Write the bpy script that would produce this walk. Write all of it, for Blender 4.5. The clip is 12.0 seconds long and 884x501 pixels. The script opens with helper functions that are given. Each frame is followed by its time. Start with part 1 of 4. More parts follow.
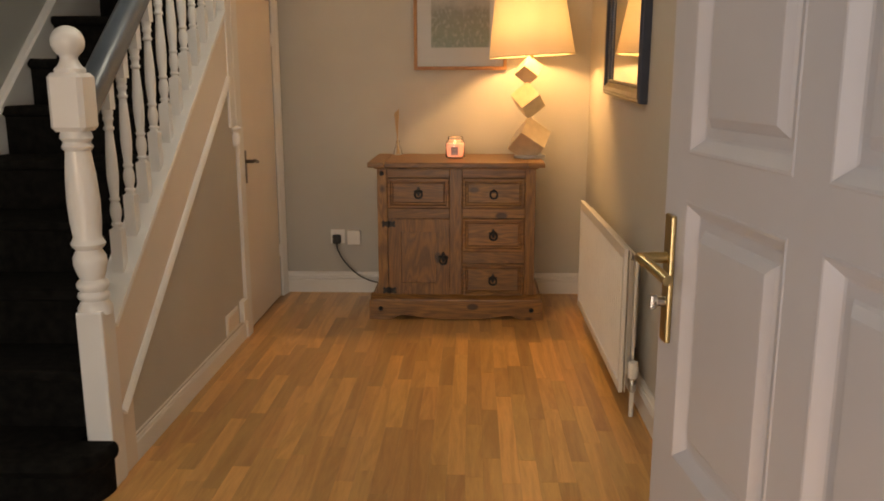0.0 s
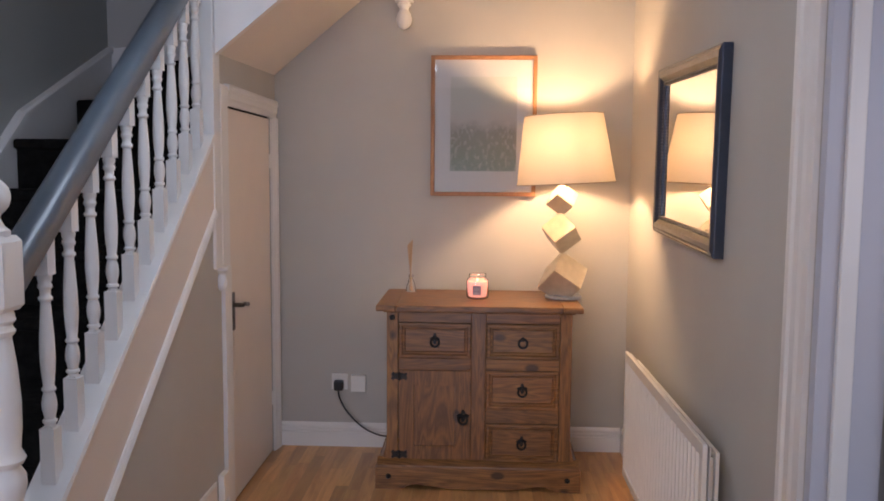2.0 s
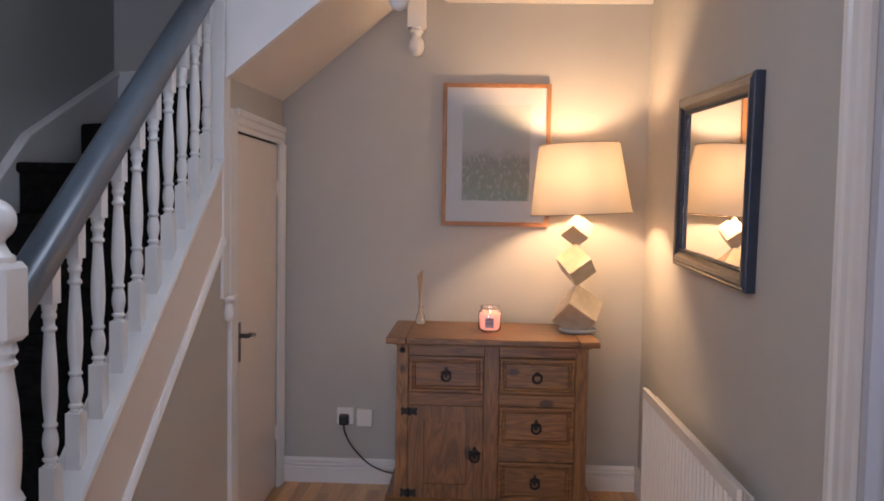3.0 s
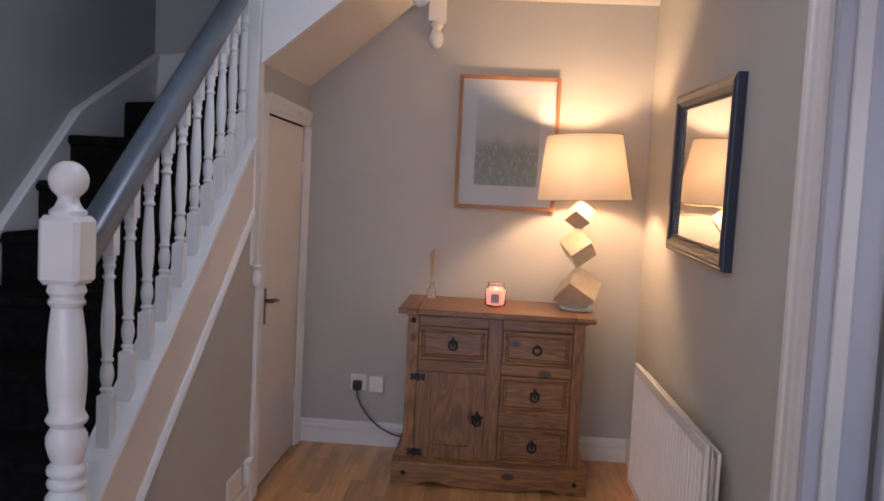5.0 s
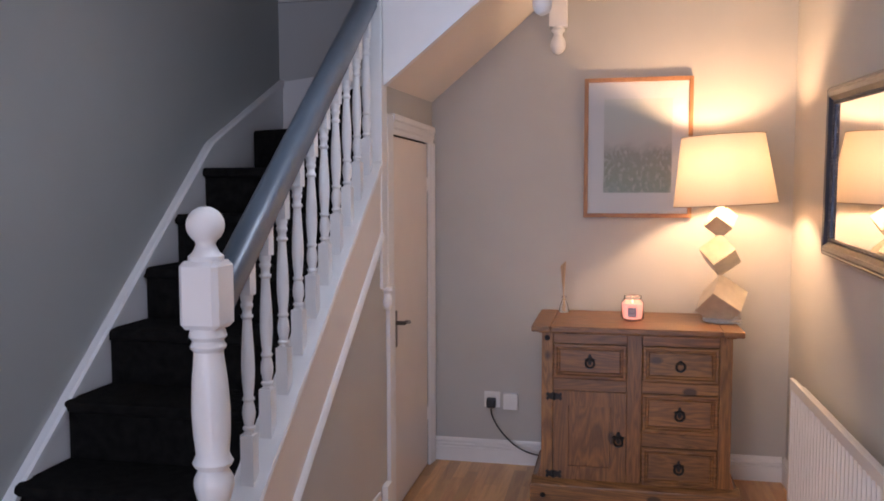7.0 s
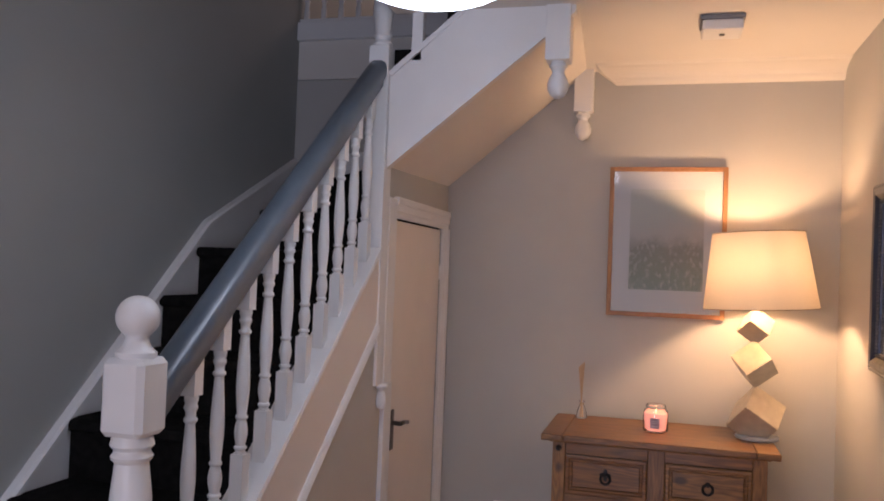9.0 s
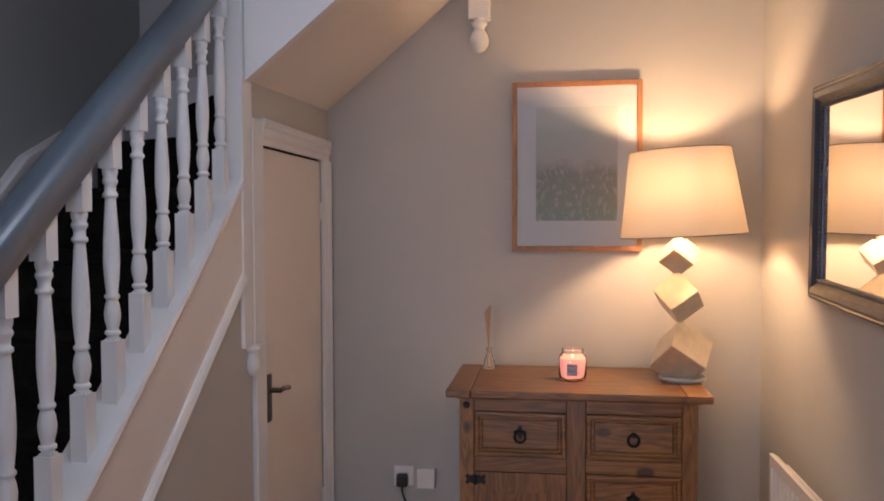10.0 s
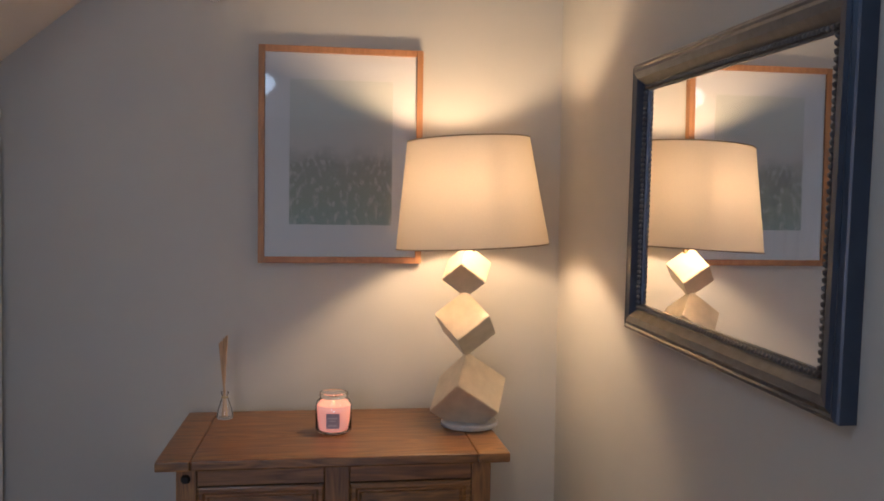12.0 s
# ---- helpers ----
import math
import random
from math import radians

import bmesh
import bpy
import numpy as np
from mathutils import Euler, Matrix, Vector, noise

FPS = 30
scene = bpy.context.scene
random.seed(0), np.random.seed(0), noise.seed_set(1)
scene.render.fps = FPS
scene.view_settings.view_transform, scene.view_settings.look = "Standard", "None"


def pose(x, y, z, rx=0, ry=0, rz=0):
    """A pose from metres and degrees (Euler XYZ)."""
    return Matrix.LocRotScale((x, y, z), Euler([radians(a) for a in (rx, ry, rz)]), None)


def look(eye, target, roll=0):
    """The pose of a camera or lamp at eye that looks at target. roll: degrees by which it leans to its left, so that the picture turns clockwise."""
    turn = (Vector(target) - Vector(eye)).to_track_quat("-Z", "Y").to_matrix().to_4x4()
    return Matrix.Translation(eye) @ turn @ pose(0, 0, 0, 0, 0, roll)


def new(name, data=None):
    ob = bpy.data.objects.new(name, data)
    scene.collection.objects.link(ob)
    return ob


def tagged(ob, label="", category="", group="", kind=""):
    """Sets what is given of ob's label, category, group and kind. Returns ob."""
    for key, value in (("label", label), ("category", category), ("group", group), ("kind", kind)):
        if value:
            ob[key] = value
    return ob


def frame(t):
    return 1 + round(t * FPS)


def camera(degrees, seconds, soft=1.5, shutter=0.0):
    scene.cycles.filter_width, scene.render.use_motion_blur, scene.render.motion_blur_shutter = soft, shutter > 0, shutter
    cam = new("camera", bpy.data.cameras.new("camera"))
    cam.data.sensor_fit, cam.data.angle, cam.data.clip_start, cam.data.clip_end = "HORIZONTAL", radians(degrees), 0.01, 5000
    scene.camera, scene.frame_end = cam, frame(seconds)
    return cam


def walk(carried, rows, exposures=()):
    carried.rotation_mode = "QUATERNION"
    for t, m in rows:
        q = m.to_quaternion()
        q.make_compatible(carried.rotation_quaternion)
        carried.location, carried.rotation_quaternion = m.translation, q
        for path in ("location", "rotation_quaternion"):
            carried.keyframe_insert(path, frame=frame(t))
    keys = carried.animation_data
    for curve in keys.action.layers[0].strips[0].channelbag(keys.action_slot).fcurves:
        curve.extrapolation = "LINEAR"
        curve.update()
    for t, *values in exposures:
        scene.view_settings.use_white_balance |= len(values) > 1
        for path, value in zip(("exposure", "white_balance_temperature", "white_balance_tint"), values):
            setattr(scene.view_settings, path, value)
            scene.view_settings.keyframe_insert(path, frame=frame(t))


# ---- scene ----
cam = camera(57.2, 12.0, soft=1.8)
PATH = [
    (0, (0.02, -0.031, 1.275), (-0.055, 1.925, 0.865), -0.1),
    (0.5, (-0.009, 0.128, 1.295), (-0.099, 2.084, 0.89), -0.0),
    (1, (-0.059, 0.337, 1.384), (-0.156, 2.311, 1.075), -0.1),
    (1.5, (-0.08, 0.482, 1.418), (-0.174, 2.465, 1.177), 0.1),
    (2, (-0.077, 0.613, 1.442), (-0.166, 2.603, 1.256), 0.4),
    (2.5, (-0.109, 0.673, 1.456), (-0.194, 2.668, 1.335), 0.5),
    (3, (-0.159, 0.71, 1.434), (-0.237, 2.705, 1.323), 1.0),
    (4.8, (-0.145, 0.462, 1.412), (-0.245, 2.456, 1.306), 2.8),
    (5, (-0.122, 0.419, 1.396), (-0.238, 2.411, 1.26), 2.9),
    (5.5, (-0.094, 0.411, 1.315), (-0.215, 2.376, 0.961), 2.7),
    (6, (-0.09, 0.418, 1.315), (-0.21, 2.374, 0.916), 1.7),
    (6.5, (-0.129, 0.425, 1.388), (-0.379, 2.386, 1.085), 0.6),
    (7, (-0.174, 0.517, 1.469), (-0.586, 2.469, 1.324), -0.1),
    (7.5, (-0.179, 0.6, 1.524), (-0.654, 2.543, 1.541), 0.4),
    (7.7, (-0.166, 0.633, 1.539), (-0.686, 2.563, 1.587), 0.7),
    (9.3, (-0.046, 0.970, 1.487), (-0.566, 2.900, 1.537), 2.6),
    (9.5, (-0.124, 1.100, 1.460), (-0.557, 3.053, 1.464), 1.8),
    (10, (-0.147, 1.335, 1.463), (-0.422, 3.314, 1.39), -0.2),
    (10.5, (-0.143, 1.515, 1.47), (-0.273, 3.509, 1.38), -0.6),
    (11, (-0.129, 1.751, 1.501), (-0.182, 3.748, 1.399), -0.3),
    (11.5, (-0.135, 1.906, 1.481), (-0.091, 3.904, 1.392), 0.5),
    (12, (-0.104, 2.072, 1.489), (0.179, 4.05, 1.409), 0.8),
]
walk(cam, [(t, look(eye, target, roll)) for t, eye, target, roll in PATH], [(0, 0.12, 11600, 20), (0.6, 0.18, 10400, 20), (1.3, 0.3, 7300, 23), (2.5, 0.30, 6450, 24), (3.0, 0.12, 6400, 24), (5.0, 0.1, 6350, 25), (5.5, 0.33, 6250, 27), (6.5, 0.42, 6300, 26), (7.0, 0.42, 6350, 28), (7.5, 0.09, 6400, 28), (9.5, 0.04, 6750, 30), (10.5, 0.0, 6150, 20), (12, -0.38, 5800, 15)])

# ---- world and lights ----
world = bpy.data.worlds.new("world")
scene.world = world
world.use_nodes = True
sky = world.node_tree.nodes.new("ShaderNodeTexSky")
sky.sky_type, sky.sun_disc = "NISHITA", False
sky.sun_elevation, sky.sun_rotation = radians(8), radians(200)
world.node_tree.links.new(sky.outputs[0], world.node_tree.nodes["Background"].inputs[0])
world.node_tree.nodes["Background"].inputs[1].default_value = 0.12


def lamp(name, kind, m, power, color, size=0.1, size_y=None):
    data = bpy.data.lights.new(name, kind)
    data.energy, data.color = power, color
    if kind == "AREA":
        data.shape, data.size, data.size_y = "RECTANGLE", size, size_y or size
    else:
        data.shadow_soft_size = size
    ob = new(name, data)
    ob.matrix_world = m
    return ob


WARM = (1.0, 0.68, 0.36)
DAY = (0.60, 0.76, 1.0)
lamp("table_bulb", "POINT", pose(0.318, 4.455, 1.575), 22, WARM, 0.045)
# daylight from behind, set in an added window clear of the picture's reflection
lamp("daylight_front_fill", "AREA", look((-1.38, -1.22, 1.5), (-1.2, 3.0, 1.4)), 22, DAY, 0.95, 1.35)
lamp("daylight_landing", "AREA", look((-1.2, 6.35, 3.9), (-1.2, 4.0, 3.2)), 10, (1.0, 0.80, 0.70), 1.0, 1.0)
# added fill through the side doorway towards the cupboard door and back wall
lamp("daylight_side_fill", "AREA", look((2.0, 0.42, 1.5), (0.2, 2.8, 1.2)), 11, DAY, 1.5, 1.2)
# added frontal fill, kept low so the picture glass does not mirror it
lamp("daylight_low_fill", "AREA", look((-0.05, -1.22, 0.52), (-0.1, 3.5, 1.0)), 15, DAY, 1.1, 0.82)

# ---- materials ----


def mat(name, color, rough=0.5, metal=0.0, var=0.06, scale=8.0, bump=0.05, bump_scale=60.0, spec=0.5, coat=0.0):
    """Plain surface with large soft stains and a fine relief."""
    m = bpy.data.materials.new(name)
    m.use_nodes = True
    nt = m.node_tree
    b = nt.nodes["Principled BSDF"]
    n, l = nt.nodes.new, nt.links.new
    tc = n("ShaderNodeTexCoord")
    big = n("ShaderNodeTexNoise")
    big.inputs["Scale"].default_value, big.inputs["Detail"].default_value = scale, 4
    l(tc.outputs["Object"], big.inputs["Vector"])
    ramp = n("ShaderNodeValToRGB")
    ramp.color_ramp.elements[0].position, ramp.color_ramp.elements[1].position = 0.3, 0.7
    ramp.color_ramp.elements[0].color = (*[c * (1 - var) for c in color], 1)
    ramp.color_ramp.elements[1].color = (*[min(1, c * (1 + var)) for c in color], 1)
    l(big.outputs["Fac"], ramp.inputs["Fac"])
    l(ramp.outputs["Color"], b.inputs["Base Color"])
    fine = n("ShaderNodeTexNoise")
    fine.inputs["Scale"].default_value, fine.inputs["Detail"].default_value = bump_scale, 6
    l(tc.outputs["Object"], fine.inputs["Vector"])
    rr = n("ShaderNodeMapRange")
    rr.inputs["To Min"].default_value, rr.inputs["To Max"].default_value = max(0.02, rough - 0.06), min(1, rough + 0.06)
    l(fine.outputs["Fac"], rr.inputs["Value"])
    b.inputs["Roughness"].default_value = rough
    if bump:
        l(rr.outputs["Result"], b.inputs["Roughness"])
        bp = n("ShaderNodeBump")
        bp.inputs["Strength"].default_value, bp.inputs["Distance"].default_value = bump, 0.004
        l(fine.outputs["Fac"], bp.inputs["Height"])
        l(bp.outputs["Normal"], b.inputs["Normal"])
    b.inputs["Metallic"].default_value = metal
    b.inputs["Specular IOR Level"].default_value = spec
    b.inputs["Coat Weight"].default_value = coat
    return m


def wood(name, dark, light, axis, rough=0.45, per_object=False, knots=True, stretch=12.0, ring=9.0, spread=0.5, coat=0.0, contrast=1.0):
    """Timber with grain along one axis; knots for pine; tone by piece where asked."""
    m = bpy.data.materials.new(name)
    m.use_nodes = True
    nt = m.node_tree
    b = nt.nodes["Principled BSDF"]
    n, l = nt.nodes.new, nt.links.new
    tc = n("ShaderNodeTexCoord")
    vec = tc.outputs["Object"]
    info = n("ShaderNodeObjectInfo")
    if per_object:
        off = n("ShaderNodeVectorMath")
        off.operation = "MULTIPLY_ADD"
        comb = n("ShaderNodeCombineXYZ")
        for i in range(3):
            l(info.outputs["Random"], comb.inputs[i])
        l(comb.outputs[0], off.inputs[0])
        off.inputs[1].default_value = (37, 53, 71)
        l(vec, off.inputs[2])
        vec = off.outputs[0]
    mp = n("ShaderNodeMapping")
    s = [stretch, stretch, stretch]
    s["xyz".index(axis)] = stretch * 0.09
    mp.inputs["Scale"].default_value = s
    l(vec, mp.inputs["Vector"])
    g1 = n("ShaderNodeTexNoise")
    g1.inputs["Scale"].default_value, g1.inputs["Detail"].default_value, g1.inputs["Distortion"].default_value = 1.0, 3, 1.2
    l(mp.outputs[0], g1.inputs["Vector"])
    mul = n("ShaderNodeMath")
    mul.operation = "MULTIPLY"
    mul.inputs[1].default_value = ring
    l(g1.outputs["Fac"], mul.inputs[0])
    fr = n("ShaderNodeMath")
    fr.operation = "PINGPONG"
    fr.inputs[1].default_value = 0.5
    l(mul.outputs[0], fr.inputs[0])
    g2 = n("ShaderNodeTexNoise")
    g2.inputs["Scale"].default_value, g2.inputs["Detail"].default_value = 14.0, 5
    l(mp.outputs[0], g2.inputs["Vector"])
    add = n("ShaderNodeMath")
    add.operation = "MULTIPLY_ADD"
    add.inputs[1].default_value = 0.9
    l(fr.outputs[0], add.inputs[0])
    half = n("ShaderNodeMath")
    half.operation = "MULTIPLY"
    half.inputs[1].default_value = 0.7
    l(g2.outputs["Fac"], half.inputs[0])
    l(half.outputs[0], add.inputs[2])
    con = n("ShaderNodeMapRange")
    con.inputs["From Min"].default_value, con.inputs["From Max"].default_value = 0.5 - 0.5 / contrast, 0.5 + 0.5 / contrast + 0.1
    l(add.outputs[0], con.inputs["Value"])
    mix = n("ShaderNodeMix")
    mix.data_type = "RGBA"
    mix.inputs["A"].default_value, mix.inputs["B"].default_value = (*dark, 1), (*light, 1)
    l(con.outputs["Result"], mix.inputs["Factor"])
    col = mix.outputs["Result"]
    if per_object:
        hsv = n("ShaderNodeHueSaturation")
        mr = n("ShaderNodeMapRange")
        mr.inputs["To Min"].default_value, mr.inputs["To Max"].default_value = 1 - spread * 0.75, 1 + spread * 0.5
        l(info.outputs["Random"], mr.inputs["Value"])
        l(mr.outputs["Result"], hsv.inputs["Value"])
        hue = n("ShaderNodeMapRange")
        hue.inputs["To Min"].default_value, hue.inputs["To Max"].default_value = 0.503, 0.496
        scr = n("ShaderNodeMath")
        scr.operation = "PINGPONG"
        scr.inputs[1].default_value = 0.21
        l(info.outputs["Random"], scr.inputs[0])
        hue.inputs["From Max"].default_value = 0.21
        l(scr.outputs[0], hue.inputs["Value"])
        l(hue.outputs["Result"], hsv.inputs["Hue"])
        l(col, hsv.inputs["Color"])
        col = hsv.outputs["Color"]
    if knots:
        vo = n("ShaderNodeTexVoronoi")
        vo.inputs["Scale"].default_value = 1.0
        mp2 = n("ShaderNodeMapping")
        s2 = [7.0, 7.0, 7.0]
        s2["xyz".index(axis)] = 4.0
        mp2.inputs["Scale"].default_value = s2
        l(vec, mp2.inputs["Vector"])
        l(mp2.outputs[0], vo.inputs["Vector"])
        kr = n("ShaderNodeMapRange")
        kr.inputs["From Min"].default_value, kr.inputs["From Max"].default_value = 0.10, 0.15
        kr.inputs["To Min"].default_value, kr.inputs["To Max"].default_value = 0.85, 0.0
        l(vo.outputs["Distance"], kr.inputs["Value"])
        km = n("ShaderNodeMix")
        km.data_type = "RGBA"
        km.inputs["B"].default_value = (dark[0] * 0.3, dark[1] * 0.25, dark[2] * 0.25, 1)
        l(kr.outputs["Result"], km.inputs["Factor"])
        l(col, km.inputs["A"])
        col = km.outputs["Result"]
    l(col, b.inputs["Base Color"])
    rr = n("ShaderNodeMapRange")
    rr.inputs["To Min"].default_value, rr.inputs["To Max"].default_value = rough - 0.1, rough + 0.12
    l(g2.outputs["Fac"], rr.inputs["Value"])
    l(rr.outputs["Result"], b.inputs["Roughness"])
    bp = n("ShaderNodeBump")
    bp.inputs["Strength"].default_value, bp.inputs["Distance"].default_value = 0.12, 0.002
    l(add.outputs[0], bp.inputs["Height"])
    l(bp.outputs["Normal"], b.inputs["Normal"])
    b.inputs["Coat Weight"].default_value = coat
    b.inputs["Coat Roughness"].default_value = 0.25
    return m


def glowing(name, color, strength, base=(0.8, 0.75, 0.68)):
    m = mat(name, base, 0.8, bump=0.02, bump_scale=400)
    b = m.node_tree.nodes["Principled BSDF"]
    b.inputs["Emission Color"].default_value, b.inputs["Emission Strength"].default_value = (*color, 1), strength
    return m


def glass(name, color=(1, 1, 1), rough=0.02):
    m = bpy.data.materials.new(name)
    m.use_nodes = True
    b = m.node_tree.nodes["Principled BSDF"]
    b.inputs["Base Color"].default_value = (*color, 1)
    b.inputs["Transmission Weight"].default_value, b.inputs["Roughness"].default_value, b.inputs["IOR"].default_value = 1.0, rough, 1.45
    return m


def pane(name, gloss=0.08):
    """Thin picture glass: clear, with a weak sharp reflection."""
    m = bpy.data.materials.new(name)
    m.use_nodes = True
    nt = m.node_tree
    out = nt.nodes["Material Output"]
    nt.nodes.remove(nt.nodes["Principled BSDF"])
    tr, gl, mx, fr = (nt.nodes.new("ShaderNode" + k) for k in ("BsdfTransparent", "BsdfGlossy", "MixShader", "Fresnel"))
    gl.inputs["Roughness"].default_value = 0.03
    fr.inputs["IOR"].default_value = 1.5
    nt.links.new(fr.outputs[0], mx.inputs[0])
    nt.links.new(tr.outputs[0], mx.inputs[1])
    nt.links.new(gl.outputs[0], mx.inputs[2])
    nt.links.new(mx.outputs[0], out.inputs["Surface"])
    return m


def cloth(name, color, weave=700.0):
    """Lampshade linen: lets a good part of the bulb's light through."""
    m = bpy.data.materials.new(name)
    m.use_nodes = True
    nt = m.node_tree
    out = nt.nodes["Material Output"]
    nt.nodes.remove(nt.nodes["Principled BSDF"])
    n, l = nt.nodes.new, nt.links.new
    tc, wv = n("ShaderNodeTexCoord"), n("ShaderNodeTexNoise")
    mp = n("ShaderNodeMapping")
    mp.inputs["Scale"].default_value = (1, 1, 0.2)
    wv.inputs["Scale"].default_value, wv.inputs["Detail"].default_value = weave, 3
    l(tc.outputs["Object"], mp.inputs["Vector"])
    l(mp.outputs[0], wv.inputs["Vector"])
    mr = n("ShaderNodeMix")
    mr.data_type = "RGBA"
    mr.inputs["A"].default_value, mr.inputs["B"].default_value = (*[c * 0.88 for c in color], 1), (*color, 1)
    l(wv.outputs["Fac"], mr.inputs["Factor"])
    df, tl, mx = n("ShaderNodeBsdfDiffuse"), n("ShaderNodeBsdfTranslucent"), n("ShaderNodeMixShader")
    l(mr.outputs["Result"], df.inputs["Color"])
    l(mr.outputs["Result"], tl.inputs["Color"])
    mx.inputs[0].default_value = 0.088
    l(df.outputs[0], mx.inputs[1])
    l(tl.outputs[0], mx.inputs[2])
    l(mx.outputs[0], out.inputs["Surface"])
    return m


WALL = mat("wall_paint", (0.50, 0.492, 0.466), 0.7, var=0.03, scale=2.5, bump=0.12, bump_scale=180, spec=0.3)
# copy of the hall wall paint, its colour darkened for the dim stairwell
STAIRWALL = mat("wall_paint_stairwell_shade", (0.385, 0.40, 0.385), 0.7, var=0.03, scale=2.5, bump=0.12, bump_scale=180, spec=0.3)
CEIL = mat("ceiling_paint", (0.78, 0.74, 0.68), 0.8, var=0.02, scale=2, bump=0.1, bump_scale=150)
WHITE = mat("white_gloss_paint", (0.80, 0.80, 0.79), 0.28, var=0.025, scale=6, bump=0)
CREAM = mat("cream_satin_paint", (0.80, 0.73, 0.66), 0.4, var=0.02, scale=5, bump=0)
# white paint with shade and cool daylight put into its colour
SHADED_DOORPAINT = mat("white_door_paint_cool_shade", (0.52, 0.54, 0.61), 0.38, var=0.02, scale=5, bump=0)
GREYPAINT = mat("grey_rail_paint", (0.085, 0.112, 0.14), 0.33, var=0.08, scale=9, bump=0.06, bump_scale=50, coat=0.2)
CARPET = mat("black_carpet", (0.010, 0.009, 0.008), 0.95, var=0.45, scale=30, bump=0.9, bump_scale=420, spec=0.1)
RADWHITE = mat("radiator_enamel", (0.80, 0.78, 0.74), 0.35, var=0.02, scale=5, bump=0.02)
PLASTIC = mat("white_plastic", (0.82, 0.82, 0.80), 0.35, var=0.01, bump=0)
BLACK = mat("black_plastic", (0.012, 0.012, 0.013), 0.4, var=0.1, bump=0)
IRON = mat("black_iron", (0.018, 0.016, 0.015), 0.5, metal=0.4, var=0.3, scale=60, bump=0.3, bump_scale=120)
BRASS = mat("aged_brass", (0.47, 0.36, 0.19), 0.3, metal=1.0, var=0.18, scale=30, bump=0.05)
CHROME = mat("worn_chrome", (0.5, 0.48, 0.45), 0.28, metal=1.0, var=0.1, scale=40, bump=0.03)
STEEL = mat("dark_steel", (0.16, 0.145, 0.13), 0.32, metal=1.0, var=0.15, scale=40, bump=0.03)
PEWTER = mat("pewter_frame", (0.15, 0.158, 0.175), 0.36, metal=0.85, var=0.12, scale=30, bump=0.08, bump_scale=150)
# frame metal again, with the dark blue hall reflection painted into the colour
BLUE_REFLECTION = mat("pewter_blue_reflection", (0.04, 0.058, 0.095), 0.36, metal=0.35, var=0.15, scale=20, bump=0.08)
GOLD = mat("champagne_leaf", (0.66, 0.60, 0.49), 0.42, metal=0.55, var=0.10, scale=22, bump=0.12, bump_scale=90)
STONE = mat("pale_grey_stone", (0.5, 0.5, 0.5), 0.3, var=0.15, scale=25, bump=0.03)
MOUNT = mat("picture_mount", (0.74, 0.71, 0.68), 0.9, var=0.01, bump=0.05, bump_scale=300)
DARK = mat("dark_gap", (0.03, 0.025, 0.02), 0.9, var=0.1, bump=0)
PINE_X = wood("waxed_pine_x", (0.072, 0.025, 0.0065), (0.335, 0.150, 0.042), "x", 0.40, True, spread=0.25, coat=0.2, contrast=1.35)
PINE_Z = wood("waxed_pine_z", (0.072, 0.025, 0.0065), (0.335, 0.150, 0.042), "z", 0.40, True, spread=0.25, coat=0.2, contrast=1.35)
OAKFRAME = wood("picture_oak", (0.26, 0.11, 0.04), (0.48, 0.24, 0.10), "z", 0.45, True, False, spread=0.15)
PLANK = wood("beech_plank", (0.49, 0.228, 0.078), (0.78, 0.435, 0.168), "y", 0.34, True, False, 14.0, 3.0, 0.36, coat=0.3, contrast=1.15)
REED = wood("reed_stick", (0.4, 0.26, 0.15), (0.62, 0.44, 0.28), "z", 0.7, False, False)
SHADE = cloth("linen_shade", (0.68, 0.57, 0.44))
SEAM = bpy.data.materials.new("linen_seam")
SEAM.use_nodes = True
SEAM.node_tree.nodes["Principled BSDF"].inputs["Base Color"].default_value = (0.62, 0.54, 0.44, 1)
SEAM.node_tree.nodes["Principled BSDF"].inputs["Alpha"].default_value = 0.16
GLOBE = glowing("lit_pendant_shade", (0.66, 0.84, 1.0), 8.0)
WAX = glowing("lit_pink_wax", (1.0, 0.34, 0.22), 0.6, (0.80, 0.42, 0.34))
FLAME = glowing("candle_flame", (1.0, 0.6, 0.25), 2.5)
CLEAR = glass("clear_glass")
RIM = mat("shade_binding", (0.22, 0.17, 0.12), 0.8, bump=0)
PICGLASS = pane("picture_glass")
MIRROR = mat("mirror_silver", (0.92, 0.92, 0.92), 0.02, metal=1.0, var=0.0, bump=0)
MIRROR.node_tree.nodes["Principled BSDF"].inputs["Roughness"].default_value = 0.01
for link in list(MIRROR.node_tree.nodes["Principled BSDF"].inputs["Roughness"].links):
    MIRROR.node_tree.links.remove(link)
LABEL = mat("lilac_label", (0.42, 0.33, 0.38), 0.6, var=0.03)
LABELINK = mat("label_ink", (0.62, 0.52, 0.55), 0.6, var=0.03)

# ---- building helpers ----


def part(name, bm, material, parent=None, label="", smooth=False, m=None, category="", group="", kind=""):
    bmesh.ops.recalc_face_normals(bm, faces=bm.faces)
    me = bpy.data.meshes.new(name)
    bm.to_mesh(me)
    bm.free()
    me.materials.append(material)
    if smooth:
        for p in me.polygons:
            p.use_smooth = True
        me.set_sharp_from_angle(angle=radians(40))
    ob = new(name, me)
    if m is not None:
        ob.matrix_world = m
    if parent is not None:
        ob.parent = parent
    return tagged(ob, label, category, group, kind)


def thing(name, label, category, m=None, group="", kind=""):
    ob = new(name)
    ob.empty_display_size = 0.1
    if m is not None:
        ob.matrix_world = m
    return tagged(ob, label, category, group, kind)


